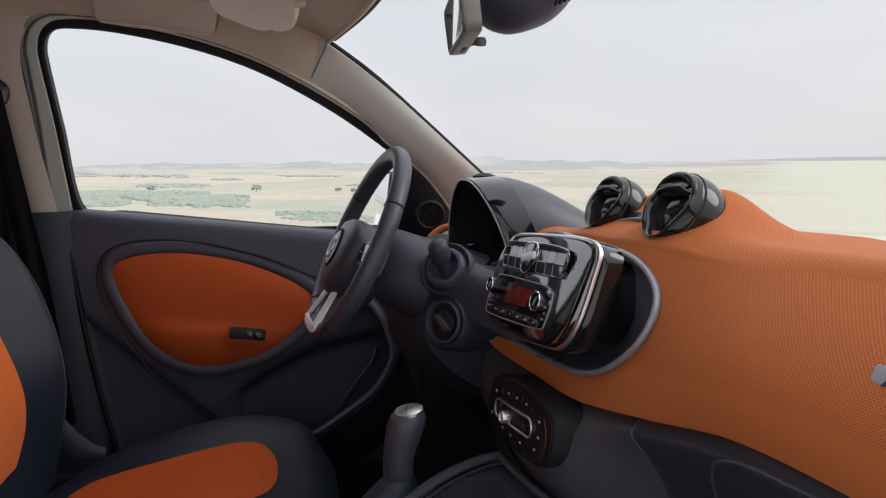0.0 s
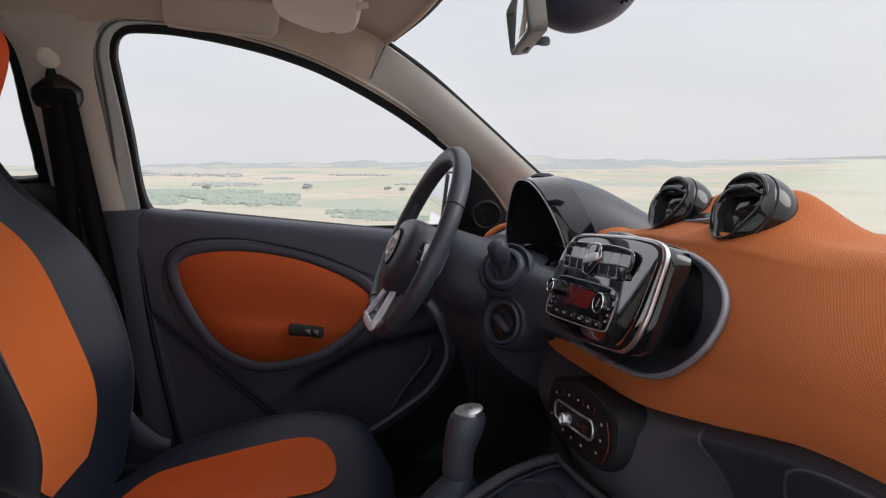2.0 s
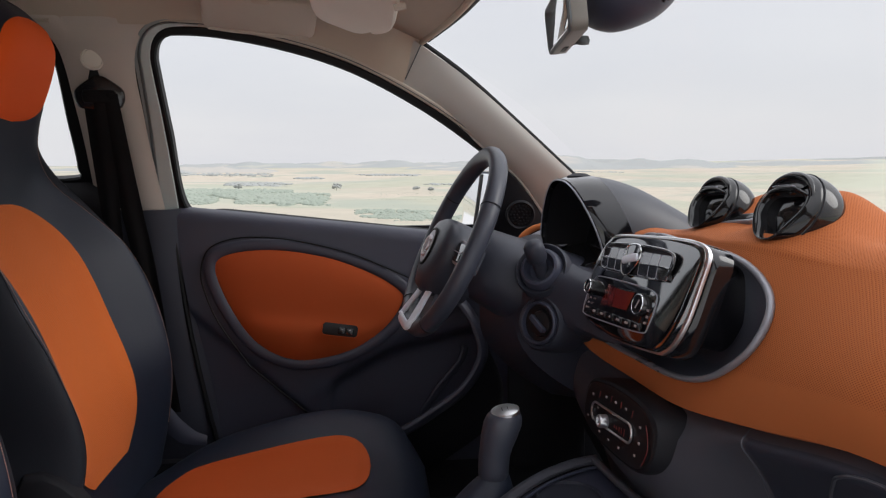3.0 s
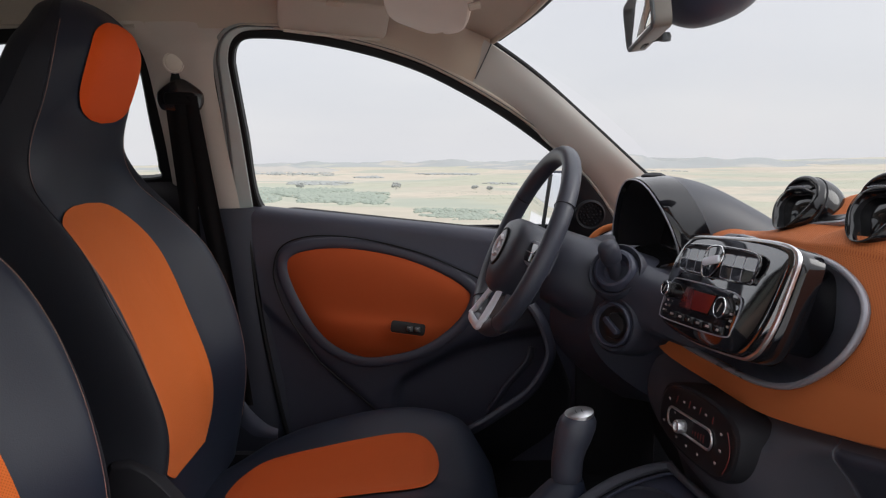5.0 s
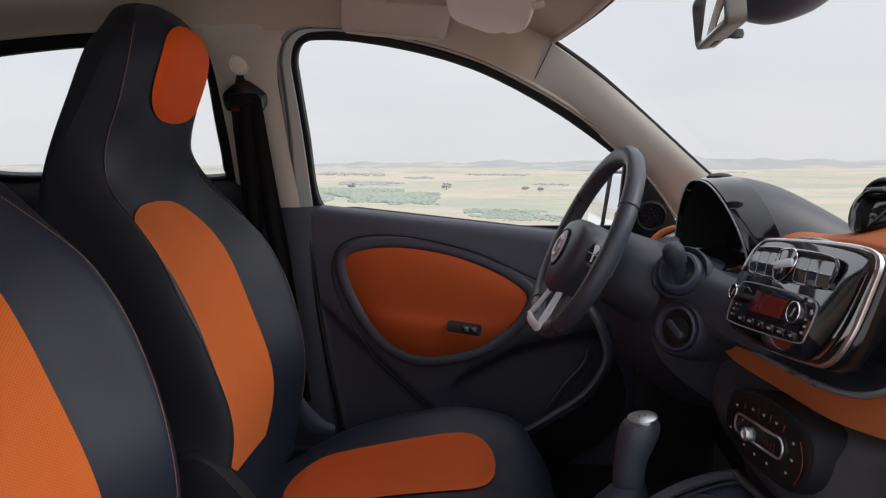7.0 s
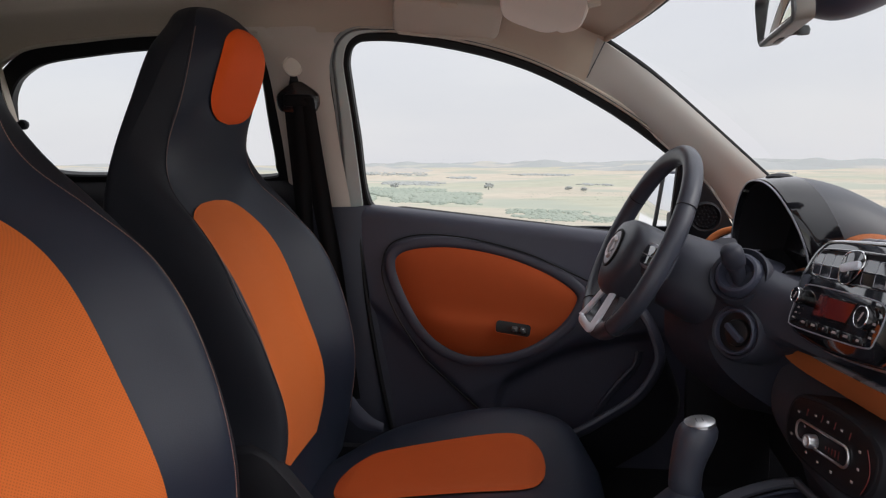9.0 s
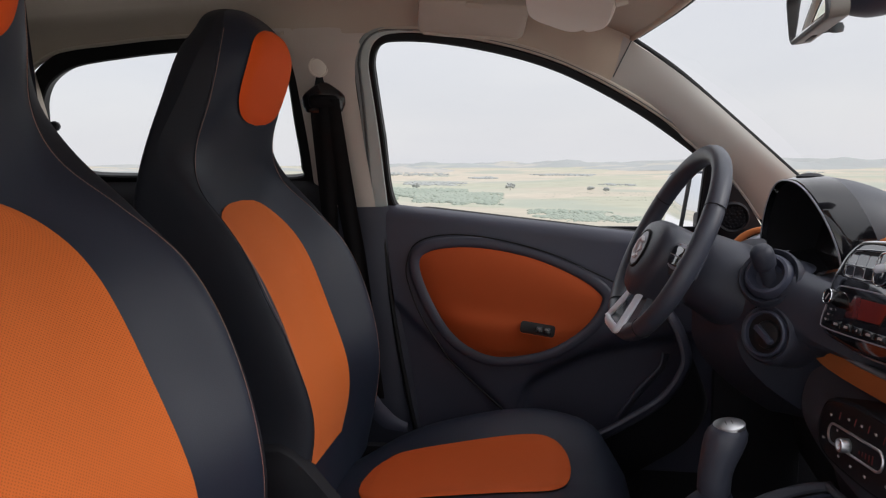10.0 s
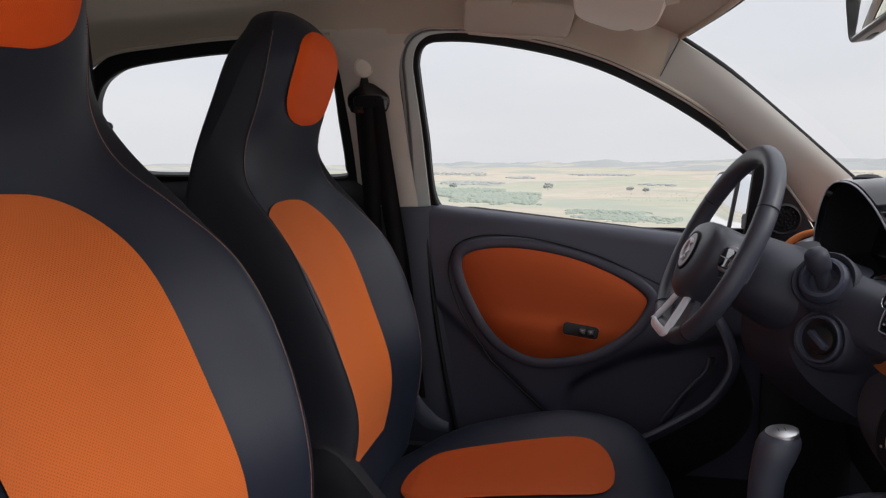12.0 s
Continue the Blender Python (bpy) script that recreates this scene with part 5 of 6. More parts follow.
for kx, ky, kr in ((-0.106, -0.021, 0.0108), (0.0435, -0.0185, 0.0140)):
    kn = RM @ Matrix.Translation((kx, ky, -0.001))
    knob = part("knob", lathe([(kr * 1.02, 0.0), (kr, 0.0085), (kr * 0.90, 0.0105), (kr * 0.62, 0.0100), (0.001, 0.0098)], kn, 36), M_GLOSSDARK, radio, "round radio knob")
    part("knob_ring", sweep([kn @ Vector((kr * 0.90 * math.cos(a), kr * 0.90 * math.sin(a), 0.0100)) for a in [k * math.tau / 36 for k in range(36)]], 0.0010, 6, True), M_CHROME, knob, "chrome ring")
    part("knob_mark", box(kn @ pose(0, 0, 0.0102, 0, 0, -25), 0.0022, kr * 0.9, 0.0006, 0.0002), M_GREYTHREAD, knob)
for k in range(6):
    bm_k = RM @ Matrix.Translation((-0.078 + 0.0240 * k, -0.0515 + 0.0011 * k, 0.0018)) @ pose(0, 0, 0, 0, 0, 2.5)
    button = part("button", box(bm_k, 0.0205, 0.0088, 0.0020, 0.0009), M_GLOSSDARK, radio)
    part("button_mark", box(bm_k @ Matrix.Translation((0, 0, 0.0011)), (0.009, 0.009, 0.003, 0.009, 0.009, 0.006)[k], 0.0030, 0.0005, 0.0002), M_GREYTHREAD, button)
for k in range(3):
    part("symbol", box(RM @ Matrix.Translation((0.0595 + 0.002 * (k % 2), -0.022 - 0.008 * k, 0.0020)), 0.005, 0.0028, 0.0006, 0.0002), M_GREYTHREAD, radio)
    part("symbol", box(RM @ Matrix.Translation((-0.101 - 0.003 * k, -0.036 - 0.0075 * k, 0.0018)), 0.005, 0.0026, 0.0006, 0.0002), M_GREYTHREAD, radio)

# ---- climate panel ----
clim = thing("climate_panel", (0.46, -0.03, 0.72), "rounded gloss black climate control panel with a silver slider", "climate control")
CM = face_frame((0.448, -0.026, 0.800), (-1, -0.113, 0.1))
C_OUT = [(-0.106, 0.0), (-0.100, 0.019), (-0.084, 0.033), (-0.04, 0.042), (0.0, 0.045), (0.05, 0.044), (0.080, 0.037), (0.096, 0.022), (0.094, -0.010), (0.078, -0.031), (0.05, -0.040), (-0.006, -0.042), (-0.07, -0.039), (-0.096, -0.030), (-0.106, -0.016)]
c_out = list(reversed(local_outline(C_OUT, 80)))
part("surround", plate([(x * 1.06, y * 1.12) for x, y in c_out], CM @ Matrix.Translation((0, 0, -0.003)), 0.05, 0.010), M_DEEP, clim)
part("front_plate", crowned(c_out, CM, 0.003, 0.012), M_BOWL, clim, "gloss black front")
CR = CM @ pose(-0.010, -0.0008, 0.0, 0, 0, 3.0)
sl = rounded(0.120, 0.0255, 0.0115, 8)
part("slider_frame", sweep([CR @ Vector((x, y, 0.0012)) for x, y in sl], 0.0017, 8, True), M_BRUSHED, clim, "chrome slider frame")
part("slider_slot", plate(sl, CR @ Matrix.Translation((0, 0, 0.0006)), 0.003, 0.0004), M_DEEP, clim)
part("slider_knob", lathe([(0.0092, 0.0), (0.0092, 0.010), (0.0082, 0.0125), (0.0056, 0.0128), (0.0044, 0.0085), (0.001, 0.0080)], CR @ Matrix.Translation((-0.014, -0.004, 0)), 32), M_BRUSHED, clim, "silver slider knob")
for k in range(5):
    part("slider_mark", box(CR @ Matrix.Translation((0.012 + 0.007 * k, -0.003, 0.0012)), 0.0022, 0.004 + 0.0016 * k, 0.0006, 0.0002), M_RED, clim)
for x, y in ((-0.074, 0.017), (-0.032, 0.026), (-0.004, 0.028), (0.026, 0.029), (0.066, 0.019), (0.068, -0.001), (0.060, -0.020), (-0.042, -0.027), (-0.013, -0.028), (0.018, -0.027), (-0.084, -0.018), (-0.052, 0.004)):
    z_at = -0.003 * ((x / 0.10) ** 2 + (y / 0.042) ** 2) * 0.55
    part("symbol", box(CM @ Matrix.Translation((x, y, z_at + 0.0008)), 0.0040, 0.0028, 0.0012, 0.0003), M_GREYTHREAD, clim)
for x, y in ((-0.053, 0.023), (-0.018, 0.027), (0.011, 0.029), (0.043, 0.028)):
    part("divider", box(CM @ Matrix.Translation((x, y, -0.0006)) @ pose(0, 0, 0, 0, 0, -8), 0.0007, 0.010, 0.0012, 0.0003), M_RED, clim)
part("edge_key", sweep([CM @ Vector((0.078 + 0.010 * math.sin(k * math.pi / 12), 0.026 - 0.052 * k / 12, -0.0012)) for k in range(13)], 0.0008, 6), M_RED, clim)

# ---- steering column ----
column = thing("steering_column", (0.42, 0.30, 0.85), "black steering column shroud with stalk and ignition lock", "steering column")
AX = Vector((-0.898, -0.073, 0.433)).normalized()        # out of the wheel towards the seat
WC = Vector((0.263, 0.297, 1.011))
col_r = []
for d, r in ((-0.035, 0.062), (-0.055, 0.078), (-0.10, 0.085), (-0.16, 0.098), (-0.24, 0.11)):
    c = WC + AX * d
    m = face_frame(c, AX)
    col_r.append([m @ Vector((r * 1.25 * math.copysign(abs(math.cos(a)) ** 0.8, math.cos(a)), r * 0.80 * math.copysign(abs(math.sin(a)) ** 0.8, math.sin(a)) - 0.01, 0)) for a in [k * math.tau / 40 for k in range(40)]])
part("shroud", loft(col_r), M_KNEE, column)


def knee(u, v):
    """The panel that swells from the column towards the radio and carries stalk and lock; its foot falls back under the dash."""
    y = 0.335 - 0.300 * u
    top = 1.012 + 0.008 * math.sin(min(1.0, u * 1.6) * math.pi) - 0.050 * max(0.0, (u - 0.55) / 0.45) ** 1.3
    z = top - (0.285 - 0.03 * u) * v
    x = 0.326 + 0.125 * u + 0.075 * u ** 4
    k = min(1.0, max(0.0, (u - 0.08) / 0.32))
    k = k * k * (3 - 2 * k)
    z -= 0.030 * k * max(0.0, 1 - v / 0.22) ** 2.2
    x += (0.085 - 0.050 * k) * max(0.0, 1 - v / 0.22) ** 2.2 + 0.13 * max(0.0, (v - 0.52) / 0.48) ** 1.8
    x += 4.5 * max(0.0, v - 0.43) * max(0.0, u - 0.42) + 9.0 * max(0.0, v - 0.35) * max(0.0, u - 0.62)
    x -= 0.014 * math.sin(v * math.pi) * math.sin(u * math.pi)
    return Vector((min(x, 0.60), y, z))


part("knee_panel", grid(knee, 48, 48, thick=0.008), M_KNEE, column, "satin black panel beside the column")
st0 = Vector((0.389, 0.165, 0.985))
sm = face_frame(st0, Vector((-0.50, -0.62, 0.45)).normalized())
sk = face_frame(st0 + Vector((0.004, 0.004, -0.006)), Vector((-0.36, -0.30, 0.88)).normalized())
part("boot_dish", lathe([(0.046, -0.022), (0.045, -0.008), (0.042, -0.003), (0.038, -0.006), (0.034, -0.014)], sm, 48), M_KNEE, column, "sunken dish round the stalk")
part("stalk_boot", lathe([(0.036, -0.018), (0.034, -0.002), (0.030, 0.004), (0.026, 0.005), (0.023, 0.000), (0.019, -0.008), (0.010, -0.010)], sm, 40), M_BLACK, column, "ribbed rubber boot")
part("stalk", lathe([(0.0112, -0.008), (0.0112, 0.014), (0.0118, 0.019), (0.0150, 0.022), (0.0163, 0.028), (0.0165, 0.040), (0.0155, 0.048), (0.0125, 0.0530), (0.008, 0.0555), (0.001, 0.056)], sk, 32), M_KNEE, column, "black control stalk")
im = face_frame((0.385, 0.150, 0.900), (-0.80, -0.58, 0.18))
part("lock_surround", lathe([(0.048, -0.060), (0.046, -0.016), (0.044, -0.004), (0.040, 0.001), (0.036, -0.001), (0.034, -0.006)], im, 48), M_KNEE, column)
part("lock_ring", lathe([(0.0345, -0.008), (0.0345, 0.003), (0.0325, 0.0055), (0.0300, 0.0045), (0.0285, -0.004)], im, 48), M_BLACK, column, "grey black lock ring")
part("lock_bowl", lathe([(0.0290, -0.002), (0.0280, -0.012), (0.020, -0.016), (0.001, -0.016)], im, 40), M_BOWL, column)
part("ignition_lock", lathe([(0.0215, -0.015), (0.0215, -0.003), (0.0190, 0.002), (0.012, 0.004), (0.001, 0.0045)], im @ pose(0.003, -0.001, 0), 36), M_BOWL, column, "black ignition lock")
part("lock_grip", box(im @ pose(0.003, -0.001, 0.0075, 0, 0, -35), 0.036, 0.0085, 0.009, 0.003), M_BLACK, column, "key slot grip")

# ---- steering wheel ----
wheel = thing("steering_wheel", WC, "black leather three-spoke steering wheel with a silver lower spoke", "steering wheel")
WM = face_frame(WC, AX)                             # x to the passenger's side, y up the wheel
R = 0.1673


def rim_r(a):
    return R - 0.012 * max(0.0, math.cos(a + math.pi / 2)) ** 6     # a little flat at its foot


rim = [WM @ Vector((rim_r(a) * math.cos(a), rim_r(a) * math.sin(a), 0.0)) for a in [k * math.tau / 120 for k in range(120)]]
part("rim", sweep(rim, 0.0162, 18, True, 0.92, None), M_RIM, wheel, "black stitched leather rim")
for a in (radians(28), radians(152), radians(232), radians(308)):
    c = WM @ Vector((rim_r(a) * math.cos(a), rim_r(a) * math.sin(a), 0))
    t = (WM.to_3x3() @ Vector((-math.sin(a), math.cos(a), 0))).normalized()
    o = (WM.to_3x3() @ Vector((math.cos(a), math.sin(a), 0))).normalized()
    n = t.cross(o)
    part("rim_seam", sweep([c + o * (0.0165 * math.cos(b)) + n * (0.0165 * 0.95 * math.sin(b)) for b in [k * math.tau / 24 for k in range(24)]], 0.0009, 5, True), M_DEEP, wheel)
HUB = [(0.080, 0.030), (0.055, 0.058), (0.0, 0.066), (-0.055, 0.058), (-0.080, 0.030), (-0.070, -0.020), (-0.040, -0.060), (0.0, -0.072), (0.040, -0.060), (0.070, -0.020)]
hub = [(x, y - 0.026) for x, y in local_outline(HUB, 60)]
hr = []
for f, z in ((0.92, -0.055), (1.0, -0.03), (1.0, 0.006), (0.97, 0.018), (0.86, 0.027), (0.5, 0.033), (0.02, 0.035)):
    hr.append([WM @ Vector((x * f, -0.026 + (y + 0.026) * f, z)) for x, y in hub])
part("hub", loft(hr), M_RIM, wheel, "black airbag cover", sharp=50)
em = WM @ Matrix.Translation((0, -0.020, 0.0335))
part("emblem_base", lathe([(0.031, -0.006), (0.031, 0.0015), (0.029, 0.003), (0.001, 0.0035)], em, 32), M_GREYSILVER, wheel, "round silver emblem")
part("emblem_groove", sweep([em @ Vector((0.0325 * math.cos(a), 0.0325 * math.sin(a), 0.0008)) for a in [k * math.tau / 40 for k in range(40)]], 0.0026, 8, True), M_RUBBER, wheel)
part("emblem_ring", sweep([em @ Vector((0.017 * math.cos(a), 0.017 * math.sin(a), 0.003)) for a in [0.7 + 4.9 * k / 30 for k in range(31)]], 0.0042, 8), M_SILVER, wheel)
part("emblem_arrow", plate([(0.006, -0.009), (0.021, 0.0), (0.006, 0.009)], em @ Matrix.Translation((0, 0, 0.0055)), 0.003, 0.001), M_SILVER, wheel)
for s in (-1, 1):
    sp = bmesh.new()
    loft([[WM @ Vector((s * x, y0, z)) for y0, z in ((h0, -0.006), (h0 - 0.01, -0.002), (h1 + 0.01, -0.002), (h1, -0.006), (h1, -0.022), (h0, -0.022))] for x, h0, h1 in ((0.060, 0.016, -0.040), (0.10, 0.012, -0.034), (0.135, 0.012, -0.028), (0.154, 0.012, -0.026))], bm=sp)
    part("spoke", sp, M_RIM, wheel)
    part("spoke_keys", plate(rounded(0.050, 0.042, 0.014), WM @ pose(s * 0.098, -0.006, 0.002, 0, 10 * s, 0), 0.016, 0.004), M_GREYSILVER, wheel, "silver edged key pad")
    part("key_plate", plate(rounded(0.040, 0.032, 0.010), WM @ pose(s * 0.098, -0.006, 0.0045, 0, 10 * s, 0), 0.004, 0.002), M_PIANO, wheel)
    part("key_split", box(WM @ pose(s * 0.098, -0.006, 0.0052, 0, 10 * s, 0), 0.036, 0.0015, 0.002, 0.0005), M_GREYSILVER, wheel)
lo = bmesh.new()
loft([[WM @ Vector((x, y, z)) for x, z in ((-w, -0.014), (-w, -0.004), (w, -0.004), (w, -0.014))] for y, w in ((-0.075, 0.036), (-0.10, 0.040), (-0.135, 0.050), (-0.155, 0.058))], bm=lo)
part("lower_spoke_back", lo, M_RIM, wheel)
fork = curve_points([(-0.030, -0.088, 0.007), (-0.038, -0.115, 0.011), (-0.046, -0.142, 0.016), (-0.048, -0.153, 0.018), (-0.036, -0.157, 0.019), (0.0, -0.158, 0.019), (0.036, -0.157, 0.019), (0.048, -0.153, 0.018), (0.046, -0.142, 0.016), (0.038, -0.115, 0.011), (0.030, -0.088, 0.007)], 70)
part("spoke_fork", sweep([WM @ p for p in fork], 0.0080, 12, False, 0.55, tuple(WM.to_3x3() @ Vector((0.6, -0.8, 0.0)))), M_FORK, wheel, "satin silver spoke fork")

# ---- gear lever and centre console ----
gear = thing("gear_lever", (0.27, 0.02, 0.60), "black leather gear lever with a silver capped knob", "gear lever")
lean = Vector((0.05, 0.0, 1)).normalized()
GK = ((-0.084, 0.0165), (-0.0835, 0.0188), (-0.080, 0.0200), (-0.070, 0.0202), (-0.055, 0.0205), (-0.040, 0.0215), (-0.025, 0.0238), (-0.008, 0.0252), (0.002, 0.0236), (0.007, 0.0205), (0.009, 0.0180))
gr = []
for d, r in GK:
    c = Vector((0.300, 0.018, 0.797)) + lean * d + Vector((0.013 * max(0.0, (d + 0.05) / 0.06) - 0.006, 0, 0))
    gr.append([c + Vector((r * 1.06 * math.cos(a), r * math.sin(a), -0.06 * r * math.cos(a))) for a in [k * math.tau / 36 for k in range(36)]])
part("knob", loft(gr), M_RIM, gear, "black leather knob")
cap = face_frame((0.3065, 0.018, 0.8090), (-0.15, -0.06, 1), (1, 0, 0))
part("knob_cap", lathe([(0.0200, -0.004), (0.0200, 0.0005), (0.0170, 0.0018), (0.001, 0.0022)], cap, 32), M_BRUSHED, gear, "satin silver shift cap")
for px, py in ((0.0, 0.004), (0.0, -0.004)):
    part("cap_mark", box(cap @ Matrix.Translation((px, py, 0.0020)), 0.010, 0.0010, 0.0008, 0.0003), M_GREYSEAL, gear)
boot = []
for f in [k / 14 for k in range(15)]:
    r = 0.0212 + 0.048 * f ** 0.9
    c = Vector((0.2915 - 0.034 * f, 0.018, 0.7145 - 0.085 * f))
    boot.append([c + Vector((r * (1 + 0.10 * math.sin(5 * a + f * 6) * f) * math.cos(a), r * 0.75 * (1 + 0.10 * math.sin(4 * a) * f) * math.sin(a), 0.004 * f * math.sin(7 * a))) for a in [k * math.tau / 40 for k in range(40)]])
part("boot", loft(boot), M_LEATHER, gear, "black leather boot")
console = thing("centre_console", (0.28, 0.0, 0.34), "black centre console with a cup holder tray", "console")
cb = bmesh.new()
CONS = ((-0.30, 0.075, 0.56), (0.05, 0.080, 0.58), (0.22, 0.085, 0.59), (0.32, 0.095, 0.615), (0.40, 0.10, 0.630), (0.46, 0.11, 0.640), (0.52, 0.115, 0.650))
loft([[Vector((x, s * w, z)) for s, w, z in ((-1, w + 0.02, 0.34), (-1, w, zt - 0.01), (-1, w - 0.010, zt), (1, w - 0.010, zt), (1, w, zt - 0.01), (1, w + 0.02, 0.34))] for x, w, zt in CONS], bm=cb)
part("tunnel", cb, M_LOWER, console)
EDGE = ((0.24, -0.105), (0.27, -0.066), (0.300, -0.031), (0.332, 0.002), (0.371, 0.033), (0.42, 0.058), (0.452, 0.064), (0.48, 0.066))
CUP = Vector((0.390, -0.018, 0.0))


def tray_z(x):
    return 0.690 + 0.05 * (x - 0.30)


rim_pts = [Vector((0.24 + 0.215 * k / 40, lerp_rows(EDGE, 0.24 + 0.215 * k / 40)[0], tray_z(0.24 + 0.215 * k / 40) + 0.012)) for k in range(41)]
part("tray_edge", sweep(rim_pts, 0.0062, 10, False, 1.5, (0, 0, 1)), M_LOWER, console)
part("tray_lip", sweep([p + Vector((0.006, -0.012, -0.006)) for p in rim_pts], 0.0022, 8), M_BLACK, console)
back_pts = curve_points([(0.448, 0.058, 0.712), (0.456, 0.006, 0.710), (0.464, -0.046, 0.710), (0.474, -0.10, 0.710)], 24)
part("tray_edge", sweep(back_pts, 0.0055, 10), M_LOWER, console)
tp = grid(lambda u, v: Vector((0.24 + 0.225 * u, -0.16 + (lerp_rows(EDGE, 0.24 + 0.225 * u)[0] + 0.16) * v, tray_z(0.24 + 0.225 * u))), 60, 60)
bmesh.ops.delete(tp, geom=[f for f in tp.faces if (f.calc_center_median() - CUP).to_2d().length < 0.043], context="FACES")
part("tray_plate", tp, M_BLACK, console, "grey black tray plate")
cupm = Matrix.Translation((CUP.x, CUP.y, tray_z(CUP.x)))
part("cup_holder", lathe([(0.0465, -0.001), (0.0460, 0.003), (0.043, 0.003), (0.0415, -0.004), (0.038, -0.048), (0.034, -0.052), (0.001, -0.052)], cupm, 40), M_KNEE, console, "round cup holder")

# ---- the land outside ----
def ground_z(x, y):
    r = math.hypot(x, y)
    a = math.atan2(y, x)
    near = min(1.0, max(0.0, (r - 6) / 30))
    z = -0.098 * max(0.0, r - 6) * near
    floor_z = -29 + 4 * math.sin(a * 3 + 1.0)
    z = max(z, floor_z) if r < 420 else floor_z
    n1 = noise.noise(Vector((x / 420, y / 420, 0.3)))
    n2 = noise.noise(Vector((x / 150, y / 150, 2.7)))
    amp = min(1.0, max(0.0, (r - 150) / 700))
    z += amp * (9 * n1 + 3 * n2)
    rise = min(1.0, max(0.0, (r - 800) / 3600))
    z += rise * (20 + 13 * noise.noise(Vector((x / 900, y / 900, 5.1))) + 11 * noise.noise(Vector((x / 330, y / 330, 7.7))))
    return z


gb_ = bmesh.new()
radii = [0.0, 4, 6, 9, 14, 22, 35, 55, 80, 120, 160, 210, 270, 340, 420, 510, 610, 720, 850, 1000, 1180, 1380, 1600, 1850, 2150, 2500, 2900, 3300, 3800, 4300, 4800]
SEG = 220
prev = None
for r in radii:
    if r == 0.0:
        prev = [gb_.verts.new((0, 0, 0))]
        continue
    cur = []
    for k in range(SEG):
        a = k * math.tau / SEG
        x, y = r * math.cos(a), r * math.sin(a)
        cur.append(gb_.verts.new((x, y, ground_z(x, y))))
    for k in range(SEG):
        l = (k + 1) % SEG
        if len(prev) == 1:
            gb_.faces.new((prev[0], cur[k], cur[l]))
        else:
            gb_.faces.new((prev[k], cur[k], cur[l], prev[l]))
    prev = cur


def field_material(name, woods, scrub_color, tone, amount):
    """Fields with scrub; woods: lower gives more scrub; tone: the colour that the fields lean to, by amount; on the
    slopes it is painted haze.
    """
    m = bpy.data.materials.new(name)
    m.use_nodes = True
    nt = m.node_tree
    b = nt.nodes["Principled BSDF"]
    b.inputs["Roughness"].default_value = 0.95
    b.inputs["Specular IOR Level"].default_value = 0.1
    geo = nt.nodes.new("ShaderNodeNewGeometry")
    warp = nt.nodes.new("ShaderNodeTexNoise")
    warp.inputs["Scale"].default_value = 0.006
    warp.inputs["Detail"].default_value = 3
    nt.links.new(geo.outputs["Position"], warp.inputs["Vector"])
    sc = nt.nodes.new("ShaderNodeVectorMath")
    sc.operation = "SCALE"
    sc.inputs["Scale"].default_value = 140.0
    nt.links.new(warp.outputs["Color"], sc.inputs[0])
    add = nt.nodes.new("ShaderNodeVectorMath")
    nt.links.new(geo.outputs["Position"], add.inputs[0])
    nt.links.new(sc.outputs[0], add.inputs[1])
    flat = nt.nodes.new("ShaderNodeMapping")
    flat.inputs["Scale"].default_value = (1 / 260, 1 / 190, 0.0)
    nt.links.new(add.outputs[0], flat.inputs["Vector"])
    v = nt.nodes.new("ShaderNodeTexVoronoi")
    v.inputs["Scale"].default_value = 1.0
    nt.links.new(flat.outputs[0], v.inputs["Vector"])
    sep = nt.nodes.new("ShaderNodeSeparateColor")
    nt.links.new(v.outputs["Color"], sep.inputs[0])
    ramp = nt.nodes.new("ShaderNodeValToRGB")
    cr = ramp.color_ramp
    cr.interpolation = "CONSTANT"
    cr.elements[0].position, cr.elements[0].color = 0.0, (0.50, 0.435, 0.345, 1)
    cr.elements[1].position, cr.elements[1].color = 0.28, (0.44, 0.395, 0.31, 1)
    for p, c in ((0.48, (0.51, 0.455, 0.375, 1)), (0.64, (0.37, 0.385, 0.285, 1)), (0.76, (0.48, 0.41, 0.335, 1)), (0.88, (0.42, 0.405, 0.305, 1))):
        e = cr.elements.new(p)
        e.color = c
    nt.links.new(sep.outputs[0], ramp.inputs[0])
    fine = nt.nodes.new("ShaderNodeTexNoise")
    fine.inputs["Scale"].default_value = 0.05
    fine.inputs["Detail"].default_value = 8
    nt.links.new(geo.outputs["Position"], fine.inputs["Vector"])
    mix = nt.nodes.new("ShaderNodeMix")
    mix.data_type = "RGBA"
    mix.blend_type = "OVERLAY"
    mix.inputs["Factor"].default_value = 0.35
    nt.links.new(ramp.outputs[0], mix.inputs["A"])
    nt.links.new(fine.outputs[0], mix.inputs["B"])
    lean = nt.nodes.new("ShaderNodeMix")
    lean.data_type = "RGBA"
    lean.inputs["Factor"].default_value = amount
    lean.inputs["B"].default_value = (*tone, 1)
    nt.links.new(mix.outputs["Result"], lean.inputs["A"])
    # green pasture round the near woods
    gap = nt.nodes.new("ShaderNodeVectorMath")
    gap.operation = "DISTANCE"
    gap.inputs[1].default_value = (-230.0, 760.0, -30.0)
    nt.links.new(add.outputs[0], gap.inputs[0])
    near_woods = nt.nodes.new("ShaderNodeMapRange")
    near_woods.inputs["From Min"].default_value = 330.0
    near_woods.inputs["From Max"].default_value = 170.0
    near_woods.inputs["To Max"].default_value = 0.85
